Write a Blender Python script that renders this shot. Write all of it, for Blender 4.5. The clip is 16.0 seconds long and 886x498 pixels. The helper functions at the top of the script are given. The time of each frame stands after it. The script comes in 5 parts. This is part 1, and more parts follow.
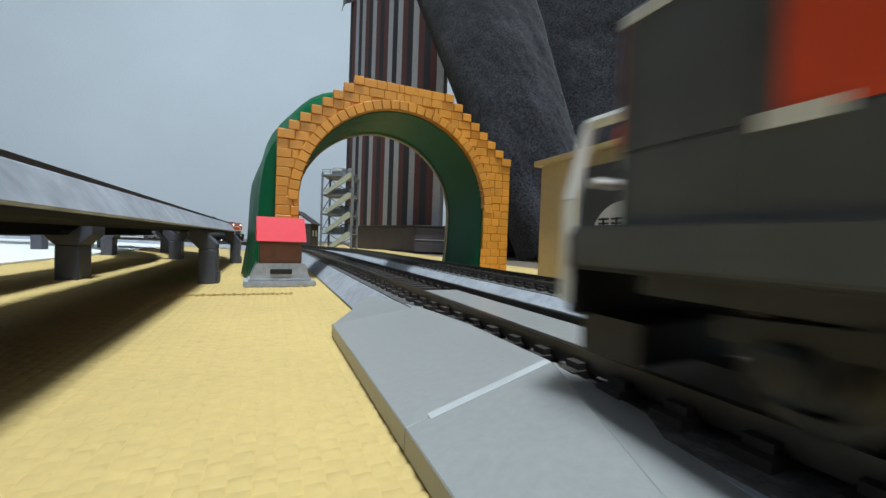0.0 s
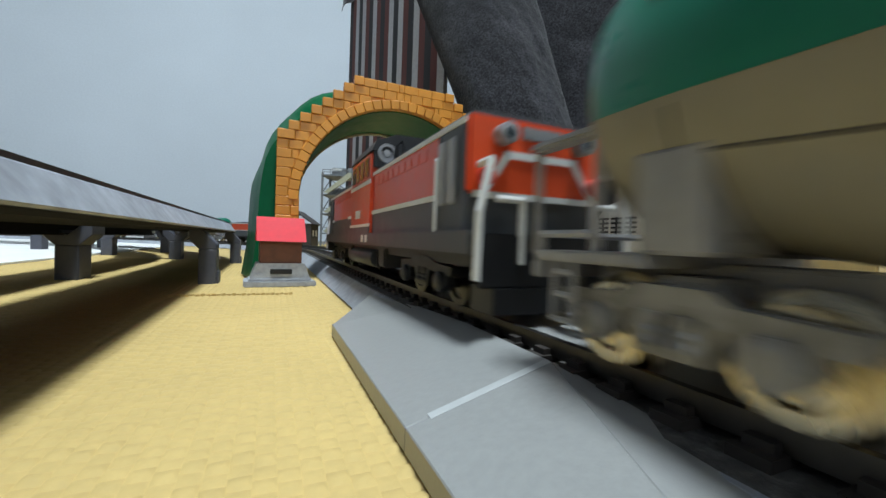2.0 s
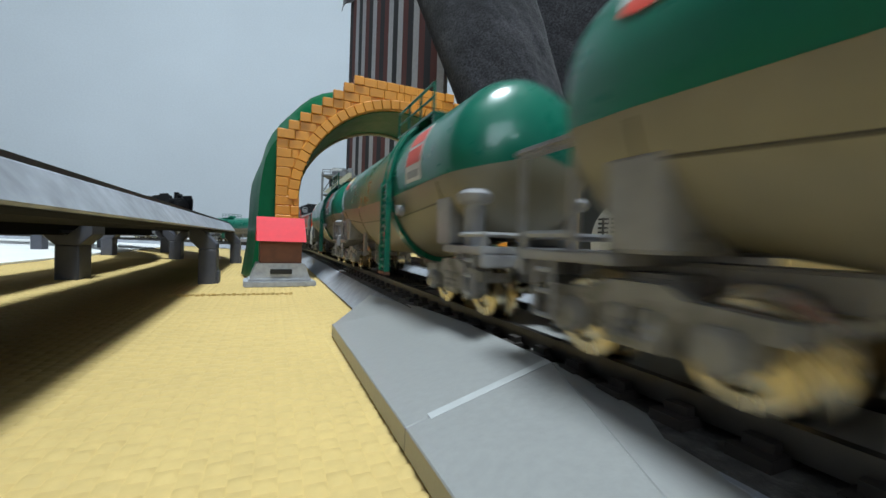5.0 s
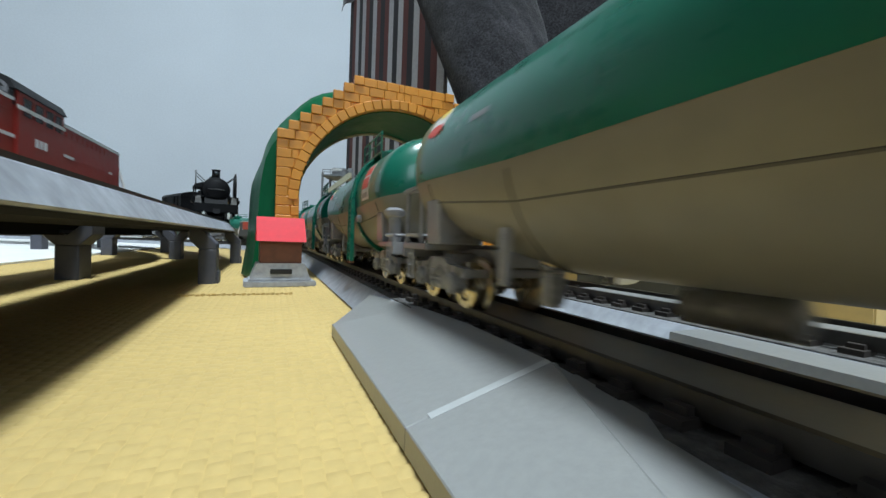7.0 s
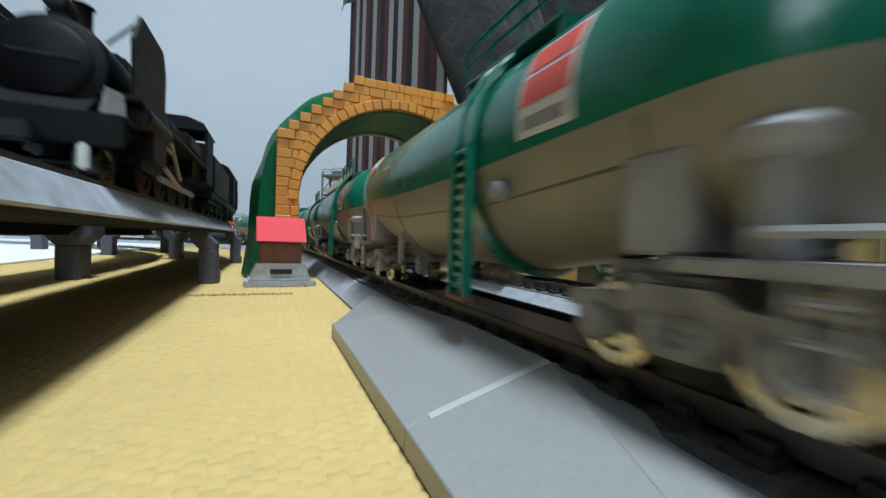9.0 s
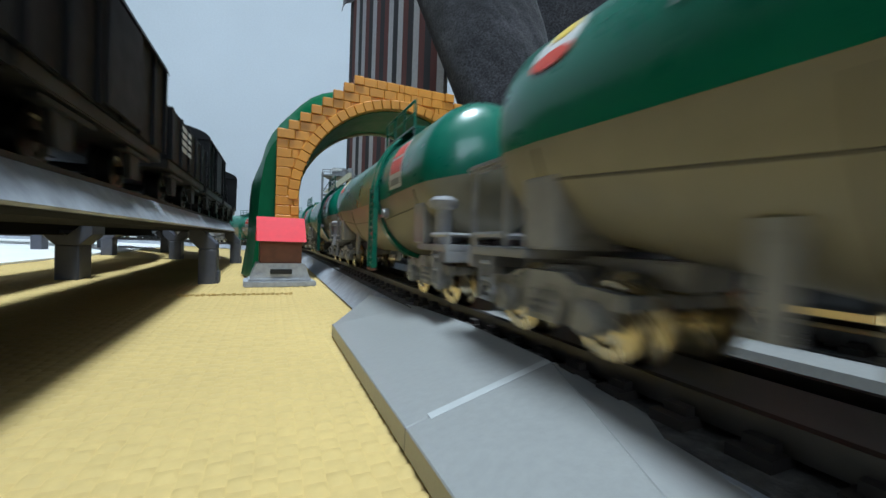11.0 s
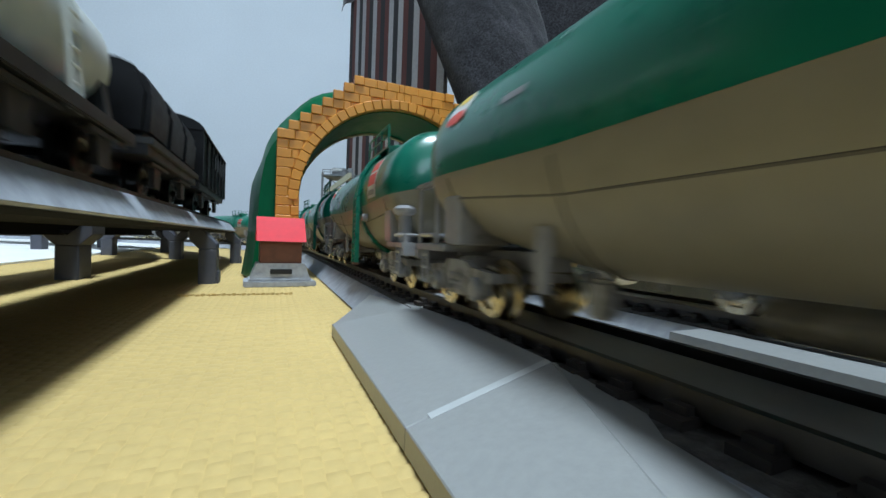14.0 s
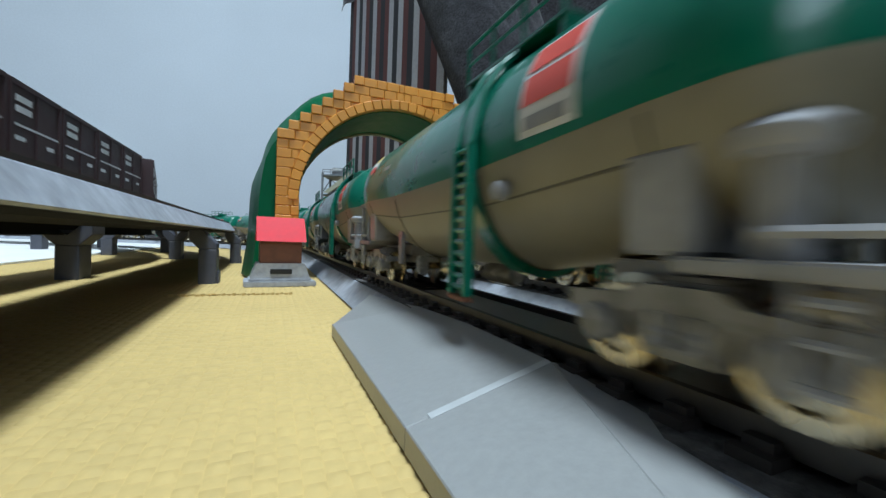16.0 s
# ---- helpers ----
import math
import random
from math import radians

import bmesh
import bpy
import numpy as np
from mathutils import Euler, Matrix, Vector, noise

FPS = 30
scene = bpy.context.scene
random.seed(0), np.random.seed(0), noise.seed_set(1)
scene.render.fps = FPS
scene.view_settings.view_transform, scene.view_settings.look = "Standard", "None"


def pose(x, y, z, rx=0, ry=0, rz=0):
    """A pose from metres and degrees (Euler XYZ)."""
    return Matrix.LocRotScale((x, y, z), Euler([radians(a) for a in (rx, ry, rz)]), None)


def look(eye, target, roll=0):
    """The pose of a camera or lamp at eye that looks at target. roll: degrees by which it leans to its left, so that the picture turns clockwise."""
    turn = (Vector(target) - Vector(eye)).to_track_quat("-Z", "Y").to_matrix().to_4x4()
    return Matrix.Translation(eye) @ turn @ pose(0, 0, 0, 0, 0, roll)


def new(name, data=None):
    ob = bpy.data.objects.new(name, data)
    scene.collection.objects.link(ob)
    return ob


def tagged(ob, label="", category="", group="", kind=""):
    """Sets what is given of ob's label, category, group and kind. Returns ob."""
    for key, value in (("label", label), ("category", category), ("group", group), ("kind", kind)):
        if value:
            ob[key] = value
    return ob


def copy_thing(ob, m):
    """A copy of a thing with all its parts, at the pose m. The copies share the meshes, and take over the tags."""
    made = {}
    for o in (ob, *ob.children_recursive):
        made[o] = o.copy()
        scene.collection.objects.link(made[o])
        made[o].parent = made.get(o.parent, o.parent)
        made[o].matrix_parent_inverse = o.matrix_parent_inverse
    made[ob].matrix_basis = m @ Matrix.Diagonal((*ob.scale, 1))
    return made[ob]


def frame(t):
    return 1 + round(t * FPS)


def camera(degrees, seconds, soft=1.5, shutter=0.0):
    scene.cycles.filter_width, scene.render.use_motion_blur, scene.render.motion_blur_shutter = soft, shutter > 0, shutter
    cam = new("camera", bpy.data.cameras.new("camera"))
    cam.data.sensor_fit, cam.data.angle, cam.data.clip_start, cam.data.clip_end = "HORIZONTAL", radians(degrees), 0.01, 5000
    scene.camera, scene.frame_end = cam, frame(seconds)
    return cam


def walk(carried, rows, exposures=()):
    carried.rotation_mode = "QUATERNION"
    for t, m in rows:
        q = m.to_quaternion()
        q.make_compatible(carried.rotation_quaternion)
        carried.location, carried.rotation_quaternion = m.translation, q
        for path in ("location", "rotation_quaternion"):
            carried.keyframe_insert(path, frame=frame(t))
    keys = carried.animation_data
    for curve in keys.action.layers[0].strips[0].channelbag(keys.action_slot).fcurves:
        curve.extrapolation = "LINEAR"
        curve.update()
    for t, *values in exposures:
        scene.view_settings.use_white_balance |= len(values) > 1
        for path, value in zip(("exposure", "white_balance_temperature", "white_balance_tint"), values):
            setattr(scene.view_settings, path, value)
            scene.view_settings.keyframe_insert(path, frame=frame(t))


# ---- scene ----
# ---- the camera, still beside a level crossing on a model railway (1:150) ----
cam = camera(97.3, 16.0, 1.5, 0.75)
EYE = (0.0, 0.0, 0.014)
VIEW = look(EYE, (0.40264, 0.91519, 0.014 - 0.017985), 2.0)
walk(cam, [(0, VIEW), (16, VIEW)], [(0, 0.0, 6600, 11), (4, 0.0, 6600, 11), (9, 0.0, 6420, 10), (12, 0.0, 6150, 10), (16, 0.0, 6150, 10)])

# ---- world and lamps ----
world = bpy.data.worlds.new("room_air")
scene.world = world
world.use_nodes = True
world.node_tree.nodes["Background"].inputs[0].default_value = (0.75, 0.82, 0.92, 1)
world.node_tree.nodes["Background"].inputs[1].default_value = 0.25


def area_lamp(name, eye, target, size, watts, colour):
    d = bpy.data.lights.new(name, "AREA")
    d.shape, d.size, d.energy, d.color = "DISK", size, watts, colour
    ob = new(name, d)
    ob.matrix_world = look(eye, target)
    return ob


LAMP = (0.13, -0.30)
area_lamp("ceiling_lamp_light", (LAMP[0], LAMP[1], 2.34), (LAMP[0], LAMP[1], 0), 0.45, 82, (0.77, 0.915, 1.0))

# daylight through the window behind the camera
day = bpy.data.lights.new("window_daylight", "AREA")
day.shape, day.size, day.size_y, day.energy, day.color = "RECTANGLE", 1.5, 1.2, 24, (0.72, 0.87, 1.0)
day_ob = new("window_daylight", day)
day_ob.matrix_world = look((-0.2, -2.585, 1.45), (-0.2, 0, 1.1))


# ---- materials ----
def mat(name, colour, rough=0.5, metal=0.0, grain=0.0, grain_size=400.0, stain=0.0, stain_size=40.0, bump=0.0, spec=0.5, emit=0.0, sheen=0.0, per_object=0.0, coat=0.0):
    m = bpy.data.materials.new(name)
    m.use_nodes = True
    nt = m.node_tree
    b = nt.nodes["Principled BSDF"]
    b.inputs["Roughness"].default_value, b.inputs["Metallic"].default_value = rough, metal
    b.inputs["Specular IOR Level"].default_value = spec
    b.inputs["Sheen Weight"].default_value = sheen
    b.inputs["Coat Weight"].default_value = coat
    c = (*colour, 1)
    b.inputs["Base Color"].default_value = c
    geo = nt.nodes.new("ShaderNodeTexCoord")
    last = None

    def noise_node(size, detail):
        n = nt.nodes.new("ShaderNodeTexNoise")
        n.inputs["Scale"].default_value, n.inputs["Detail"].default_value = size, detail
        nt.links.new(geo.outputs["Object"], n.inputs["Vector"])
        return n

    def layer(fac, lo, hi, last):
        ramp = nt.nodes.new("ShaderNodeMapRange")
        ramp.inputs["From Min"].default_value, ramp.inputs["From Max"].default_value = 0.3, 0.7
        ramp.inputs["To Min"].default_value, ramp.inputs["To Max"].default_value = lo, hi
        nt.links.new(fac, ramp.inputs["Value"])
        mix = nt.nodes.new("ShaderNodeVectorMath")
        mix.operation = "SCALE"
        if last is None:
            mix.inputs[0].default_value = colour
        else:
            nt.links.new(last, mix.inputs[0])
        nt.links.new(ramp.outputs[0], mix.inputs["Scale"])
        return mix.outputs[0]

    if per_object:
        info = nt.nodes.new("ShaderNodeObjectInfo")
        last = layer(info.outputs["Random"], 1 - per_object, 1 + per_object, last)
    if stain:
        last = layer(noise_node(stain_size, 4).outputs[0], 1 - stain, 1 + stain, last)
    if grain:
        n = noise_node(grain_size, 6)
        last = layer(n.outputs[0], 1 - grain, 1 + grain, last)
        r = nt.nodes.new("ShaderNodeMapRange")
        r.inputs["To Min"].default_value, r.inputs["To Max"].default_value = max(rough - 0.12, 0.03), min(rough + 0.12, 1)
        nt.links.new(n.outputs[0], r.inputs["Value"])
        nt.links.new(r.outputs[0], b.inputs["Roughness"])
    if last is not None:
        nt.links.new(last, b.inputs["Base Color"])
    if bump:
        n = noise_node(grain_size, 5)
        bp = nt.nodes.new("ShaderNodeBump")
        bp.inputs["Strength"].default_value, bp.inputs["Distance"].default_value = bump, 0.0006
        nt.links.new(n.outputs[0], bp.inputs["Height"])
        nt.links.new(bp.outputs[0], b.inputs["Normal"])
    if emit:
        b.inputs["Emission Color"].default_value = c
        b.inputs["Emission Strength"].default_value = emit
    return m


M = {}
M["mat_yellow"] = mat("yellow_woven_mat", (0.54, 0.385, 0.145), 0.75, grain=0.06, grain_size=900, stain=0.08, stain_size=25, bump=0.1, per_object=0.03)
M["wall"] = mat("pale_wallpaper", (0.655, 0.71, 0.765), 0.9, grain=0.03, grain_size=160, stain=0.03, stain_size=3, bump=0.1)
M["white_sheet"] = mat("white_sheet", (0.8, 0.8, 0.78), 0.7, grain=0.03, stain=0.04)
# floor, side walls and ceiling stay unseen; darkened to cut bounced fill light
M["floor"] = mat("dark_unseen_floor", (0.17, 0.13, 0.10), 0.5, grain=0.1, grain_size=60, stain=0.08, stain_size=4)
M["wall_dim"] = mat("dark_unseen_wall", (0.20, 0.205, 0.22), 0.7, grain=0.1, grain_size=60, stain=0.1, stain_size=5)
M["ceiling"] = mat("toned_down_ceiling", (0.55, 0.56, 0.58), 0.9, grain=0.03, grain_size=60)
M["ballast"] = mat("grey_ballast_plastic", (0.33, 0.35, 0.39), 0.8, grain=0.16, grain_size=420, stain=0.13, stain_size=90, bump=0.25)
M["ballast_dark"] = mat("dark_ballast", (0.09, 0.085, 0.08), 0.85, grain=0.5, grain_size=900, bump=0.9)
M["tie"] = mat("black_brown_tie", (0.035, 0.028, 0.024), 0.6, grain=0.2, per_object=0.2)
M["rail"] = mat("nickel_rail", (0.10, 0.093, 0.087), 0.45, 1.0, grain=0.15)
M["plate"] = mat("grey_crossing_plastic", (0.275, 0.277, 0.27), 0.36, grain=0.05, grain_size=1500, stain=0.04, stain_size=60, bump=0.05)
M["plate_edge"] = mat("scuffed_pale_edge", (0.42, 0.43, 0.43), 0.5, grain=0.1)
M["pier"] = mat("slate_grey_pier_plastic", (0.075, 0.078, 0.098), 0.5, grain=0.08, grain_size=700, stain=0.06)
M["girder"] = mat("dark_grey_girder", (0.022, 0.022, 0.023), 0.9, grain=0.1, spec=0.08)
M["tunnel_green"] = mat("glossy_green_plastic", (0.003, 0.105, 0.04), 0.38, grain=0.06, grain_size=300, stain=0.08, stain_size=60, spec=0.1)
M["brick"] = mat("orange_plastic_brick", (0.74, 0.30, 0.035), 0.42, grain=0.05, grain_size=600, stain=0.05, stain_size=100, per_object=0.06)
M["cut_edge"] = mat("tan_tunnel_rim", (0.42, 0.33, 0.2), 0.6, grain=0.1)
M["red_roof"] = mat("bright_red_roof_plastic", (0.72, 0.045, 0.06), 0.62, grain=0.05, grain_size=500, spec=0.25)
M["frame_dark"] = mat("sooty_frame_grey", (0.03, 0.03, 0.03), 0.55, grain=0.2, stain=0.15, stain_size=150)
M["brown_box"] = mat("brown_wood_box", (0.16, 0.06, 0.03), 0.6, grain=0.2)
M["stone"] = mat("grey_stone_base", (0.34, 0.35, 0.37), 0.7, grain=0.15, grain_size=700, bump=0.3)
M["black"] = mat("black_plastic", (0.008, 0.008, 0.009), 0.46, grain=0.2)
M["black_steam"] = mat("sooty_black_steam", (0.004, 0.004, 0.005), 0.5, spec=0.2, grain=0.3, grain_size=500, stain=0.2, stain_size=90)
M["grey_loco"] = mat("loco_grey_paint", (0.085, 0.09, 0.098), 0.45, grain=0.08, stain=0.08, spec=0.3)
M["orange"] = mat("loco_vermilion_paint", (0.72, 0.075, 0.018), 0.36, grain=0.05, stain=0.05, coat=0.15)
M["dark_red"] = mat("loco_brick_red_paint", (0.29, 0.028, 0.018), 0.38, grain=0.06, stain=0.06, coat=0.1)
M["white"] = mat("white_paint", (0.72, 0.72, 0.70), 0.45, grain=0.05)
M["red_small"] = mat("red_logo_paint", (0.72, 0.09, 0.06), 0.45, grain=0.05)
M["yellow_small"] = mat("yellow_logo_paint", (0.8, 0.6, 0.12), 0.45, grain=0.05)
M["glass_dark"] = mat("smoky_window", (0.05, 0.06, 0.07), 0.1, spec=0.8)
# darker copy of the glass, made dull so the pale wall's reflection stays out
M["dull_glass"] = mat("dull_dark_window", (0.012, 0.014, 0.016), 0.4, spec=0.25, grain=0.2)
M["tank_green"] = mat("tank_green_paint", (0.004, 0.15, 0.095), 0.3, grain=0.05, grain_size=400, stain=0.05, stain_size=50, coat=0.35)
M["tank_cream"] = mat("tank_cream_paint", (0.25, 0.228, 0.175), 0.42, grain=0.06, stain=0.09, stain_size=60, spec=0.3)
M["seam_line"] = mat("grimy_seam_line", (0.09, 0.08, 0.06), 0.5, grain=0.1)
M["frame_grey"] = mat("wagon_frame_grey", (0.29, 0.29, 0.30), 0.32, grain=0.12, stain=0.12, stain_size=200)
M["bogie"] = mat("bogie_brown_grey", (0.235, 0.23, 0.222), 0.28, grain=0.25, stain=0.15, stain_size=200)
M["brass"] = mat("brass_wheel", (0.62, 0.54, 0.38), 0.26, 1.0, grain=0.15)
M["steel"] = mat("dull_steel_wheel", (0.06, 0.058, 0.055), 0.35, 1.0, grain=0.15)
M["freight_brown"] = mat("freight_brown_paint", (0.055, 0.026, 0.026), 0.5, grain=0.12, stain=0.1, stain_size=120)
M["silver"] = mat("silver_white_tank", (0.62, 0.64, 0.60), 0.4, grain=0.08, stain=0.12, stain_size=150)
M["lamp_glow"] = mat("lit_headlight", (1.0, 0.95, 0.85), 0.3, emit=6.0)
M["tower"] = mat("light_grey_tower", (0.19, 0.20, 0.21), 0.55, grain=0.15)
M["tower_stair"] = mat("olive_cream_stair", (0.42, 0.41, 0.30), 0.55, grain=0.1)
M["house"] = mat("dark_brown_house", (0.05, 0.045, 0.045), 0.7, grain=0.2)
M["beige"] = mat("cream_building_wall", (0.62, 0.50, 0.27), 0.6, grain=0.05, stain=0.05)
M["pot"] = mat("dark_wood_planter", (0.055, 0.042, 0.042), 0.6, grain=0.2, stain=0.15)
M["curtain_red"] = mat("maroon_stripe_cloth", (0.09, 0.022, 0.018), 0.8, grain=0.2, grain_size=300)
M["curtain_black"] = mat("black_stripe_cloth", (0.014, 0.013, 0.015), 0.8, grain=0.2, grain_size=300)
M["curtain_grey"] = mat("pale_stripe_cloth", (0.36, 0.35, 0.36), 0.8, grain=0.15, grain_size=300)
M["plush"] = mat("charcoal_plush", (0.05, 0.049, 0.056), 0.95, grain=0.7, grain_size=420, stain=0.3, stain_size=25, bump=1.0, sheen=0.3, spec=0.1)
M["lamp_shade"] = mat("glowing_shade", (1.0, 0.98, 0.95), 0.6, emit=1.5)
M["sign_grey"] = mat("charcoal_printed_board", (0.055, 0.062, 0.066), 0.5, grain=0.06, stain=0.08, stain_size=40)
M["moss"] = mat("green_scenery", (0.05, 0.16, 0.09), 0.8, grain=0.3)


# ---- mesh helpers (millimetres in, metres out) ----
def bm_new():
    return bmesh.new()


def box(bm, x0, x1, y0, y1, z0, z1, bevel=0.0, m=None):
    vs = [bm.verts.new(Vector((x, y, z)) * 0.001) for x in (x0, x1) for y in (y0, y1) for z in (z0, z1)]
    fs = [bm.faces.new([vs[i] for i in q]) for q in ((0, 1, 3, 2), (4, 6, 7, 5), (0, 4, 5, 1), (2, 3, 7, 6), (0, 2, 6, 4), (1, 5, 7, 3))]
    if bevel:
        es = list({e for f in fs for e in f.edges})
        r = bmesh.ops.bevel(bm, geom=es, offset=bevel * 0.001, segments=2, affect="EDGES", clamp_overlap=True)
        vs = list({v for f in r["faces"] for v in f.verts} | {v for v in vs if v.is_valid})
    if m is not None:
        bmesh.ops.transform(bm, matrix=m, verts=[v for v in vs if v.is_valid])
    return vs


def prism(bm, outline, a, b, axis="y", cap=True):
    """An outline of (u, v) pairs drawn out from a to b along an axis."""
    def at(u, v, w):
        return Vector({"y": (u, w, v), "x": (w, u, v), "z": (u, v, w)}[axis]) * 0.001
    A = [bm.verts.new(at(u, v, a)) for u, v in outline]
    B = [bm.verts.new(at(u, v, b)) for u, v in outline]
    n = len(outline)
    for i in range(n):
        bm.faces.new((A[i], A[(i + 1) % n], B[(i + 1) % n], B[i]))
    if cap:
        bm.faces.new(A[::-1])
        bm.faces.new(B)
    return A + B


def lathe(bm, profile, axis="y", centre=(0, 0, 0), n=20, a0=0.0, a1=360.0):
    """Rings of (radius, along) turned about an axis through centre."""
    rings = []
    full = abs(a1 - a0) >= 359.9
    k = n if full else n + 1
    for r, w in profile:
        ring = []
        for i in range(k):
            a = radians(a0 + (a1 - a0) * i / n)
            u, v = r * math.cos(a), r * math.sin(a)
            p = {"y": (u, w, v), "x": (w, u, v), "z": (u, v, w)}[axis]
            ring.append(bm.verts.new((Vector(p) + Vector(centre)) * 0.001))
        rings.append(ring)
    for A, B in zip(rings, rings[1:]):
        for i in range(n):
            j = (i + 1) % k
            bm.faces.new((A[i], A[j], B[j], B[i]))
    if full:
        for ring, r in ((rings[0][::-1], profile[0][0]), (rings[-1], profile[-1][0])):
            if r > 0.01:
                bm.faces.new(ring)
    return rings


def rod(bm, p, q, r=0.3, n=6):
    p, q = Vector(p), Vector(q)
    d = q - p
    m = d.to_track_quat("Z", "Y").to_matrix()
    A, B = [], []
    for i in range(n):
        o = m @ Vector((r * math.cos(i * math.tau / n), r * math.sin(i * math.tau / n), 0))
        A.append(bm.verts.new((p + o) * 0.001))
        B.append(bm.verts.new((q + o) * 0.001))
    for i in range(n):
        bm.faces.new((A[i], A[(i + 1) % n], B[(i + 1) % n], B[i]))
    bm.faces.new(A[::-1])
    bm.faces.new(B)


def mesh_of(bm, name, material, smooth=35):
    bmesh.ops.recalc_face_normals(bm, faces=bm.faces)
    me = bpy.data.meshes.new(name)
    bm.to_mesh(me)
    bm.free()
    me.materials.append(material)
    if smooth:
        for p in me.polygons:
            p.use_smooth = True
        me.set_sharp_from_angle(angle=radians(smooth))
    return me


def part(name, bm, material, parent=None, label="", smooth=35):
    ob = new(name, mesh_of(bm, name, material, smooth))
    if parent is not None:
        ob.parent = parent
    if label:
        ob["label"] = label
    return ob


def share(name, me, parent, m):
    ob = new(name, me)
    ob.parent = parent
    ob.matrix_basis = m
    return ob


def structure(name, bm, material, label, category, smooth=35):
    return tagged(part(name, bm, material, None, "", smooth), label, category, kind="structure")


def thing(name, label, category, group="", m=None):
    ob = tagged(new(name), label, category, group)
    ob.empty_display_size = 0.01
    if m is not None:
        ob.matrix_basis = m
    return ob


# ---- track plan: straights along y, then a half turn to the left ----
GROUND_Y, LIFT_Y = 250.0, 205.0


def track_point(s, x, r, y0, z):
    """Place and heading (degrees from +y, left positive) at s mm along a track that runs away from the camera."""
    if s < y0:
        return x, s, z, 0.0
    a = (s - y0) / r
    if a < math.pi:
        return x - r + r * math.cos(a), y0 + r * math.sin(a), z, math.degrees(a)
    return x - 2 * r, y0 - (s - y0 - math.pi * r), z, 180.0


TRACKS = {
    "inner_ground": (27.5, 381.0, GROUND_Y, 6.0),
    "outer_ground": (60.5, 414.0, GROUND_Y, 6.0),
    "lifted_near": (-25.5, 300.0, LIFT_Y, 19.4),
    "lifted_far": (-58.5, 267.0, LIFT_Y, 19.4),
}


def sweep(bm, track, profile, s0, s1, step):
    """A strip of cross-section (offset to the right, height over the track's rail top) along a track."""
    n = max(2, int((s1 - s0) / step) + 1)
    rows = []
    for i in range(n):
        x, y, z, a = track_point(s0 + (s1 - s0) * i / (n - 1), *TRACKS[track])
        c, q = math.cos(radians(a)), math.sin(radians(a))
        rows.append([bm.verts.new(Vector((x + u * c, y + u * q, z + v)) * 0.001) for u, v in profile])
    k = len(profile)
    for A, B in zip(rows, rows[1:]):
        for i in range(k):
            bm.faces.new((A[i], A[(i + 1) % k], B[(i + 1) % k], B[i]))
    bm.faces.new(rows[0][::-1])
    bm.faces.new(rows[-1])


def lay_track(track, name, label, s0=-260.0, s1=1300.0):
    root = thing(name, label, "track")
    shape = [(-12.3, -6.0), (12.3, -6.0), (8.6, -2.2), (-8.6, -2.2)]
    if track == "lifted_near":
        shape = [(-18.5, -2.0), (8.8, -3.9), (9.1, -3.6), (6.9, -0.3), (6.6, -0.1), (-18.5, -0.45)]
    if track == "lifted_far":
        shape = [(-12.3, -3.0), (9.0, -2.8), (7.4, -0.85), (-8.6, -0.85)]
    sink = {"lifted_near": 1.72, "lifted_far": 1.35}.get(track, 0.0)
    wide = 6.3 if track == "lifted_near" else 8.2
    bm = bm_new()
    sweep(bm, track, shape, s0, s1, 8.0)
    part("roadbed", bm, M["ballast"], root, "pale grey moulded ballast shoulder", 20)
    bm = bm_new()
    sweep(bm, track, [(-wide, -2.3 + sink), (wide, -2.3 + sink), (wide, -2.0 + sink), (-wide, -2.0 + sink)], s0, s1, 8.0)
    part("ballast_bed", bm, M["ballast_dark"], root, "dark ballast between the ties")
    for side in (-4.8, 4.8):
        bm = bm_new()
        sweep(bm, track, [(side - 0.35, -1.5 + sink * 0.6), (side + 0.35, -1.5 + sink * 0.6), (side + 0.35, 0.0), (side - 0.35, 0.0)], s0, s1, 6.0)
        part("rail", bm, M["rail"], root)
    if track == "lifted_near":
        bm = bm_new()
        sweep(bm, track, [(5.7, -0.4), (6.5, -0.4), (6.5, 0.5), (5.7, 0.5)], s0, s1, 8.0)
        part("edge_strip", bm, M["tie"], root, "dark strip along the deck's edge")
        # added dark plate, puts shade on the deck's lip and underside
        bm = bm_new()
        sweep(bm, track, [(-18.2, -4.5), (8.4, -4.5), (8.8, -3.95), (-18.2, -2.4)], s0, s1, 8.0)
        part("deck_plate", bm, M["girder"], root, "dark plate added under the deck to stand for its shade")
    def tie_on(bm, m=None):
        box(bm, -6.7, 6.7, -1.0, 1.0, -2.1, -1.4, 0, m)
        for side in (-4.8, 4.8):
            box(bm, side - 1.1, side + 1.1, -0.7, 0.7, -1.4, -0.9, 0, m)
    bm = bm_new()
    tie_on(bm)
    one = mesh_of(bm, "tie", M["tie"], 0)
    bm = bm_new()
    s = s0 + 2
    while s < s1:
        x, y, z, a = track_point(s, *TRACKS[track])
        m = Matrix.Translation(Vector((x, y, z + sink * 0.45)) * 0.001) @ pose(0, 0, 0, 0, 0, a)
        if 0 < s < 230:
            share("tie", one, root, m)
        else:
            tie_on(bm, m)
        s += 4.2
    part("tie_rest", bm, M["tie"], root, "dark brown plastic ties")["kind"] = "stuff"
    return root


lay_track("inner_ground", "track", "grey ballasted model track, inner loop on the mat")
lay_track("outer_ground", "track", "grey ballasted model track, outer loop on the mat")
lay_track("lifted_near", "track", "grey ballasted model track raised on slate piers")
lay_track("lifted_far", "track", "grey ballasted raised track, inner loop on piers")


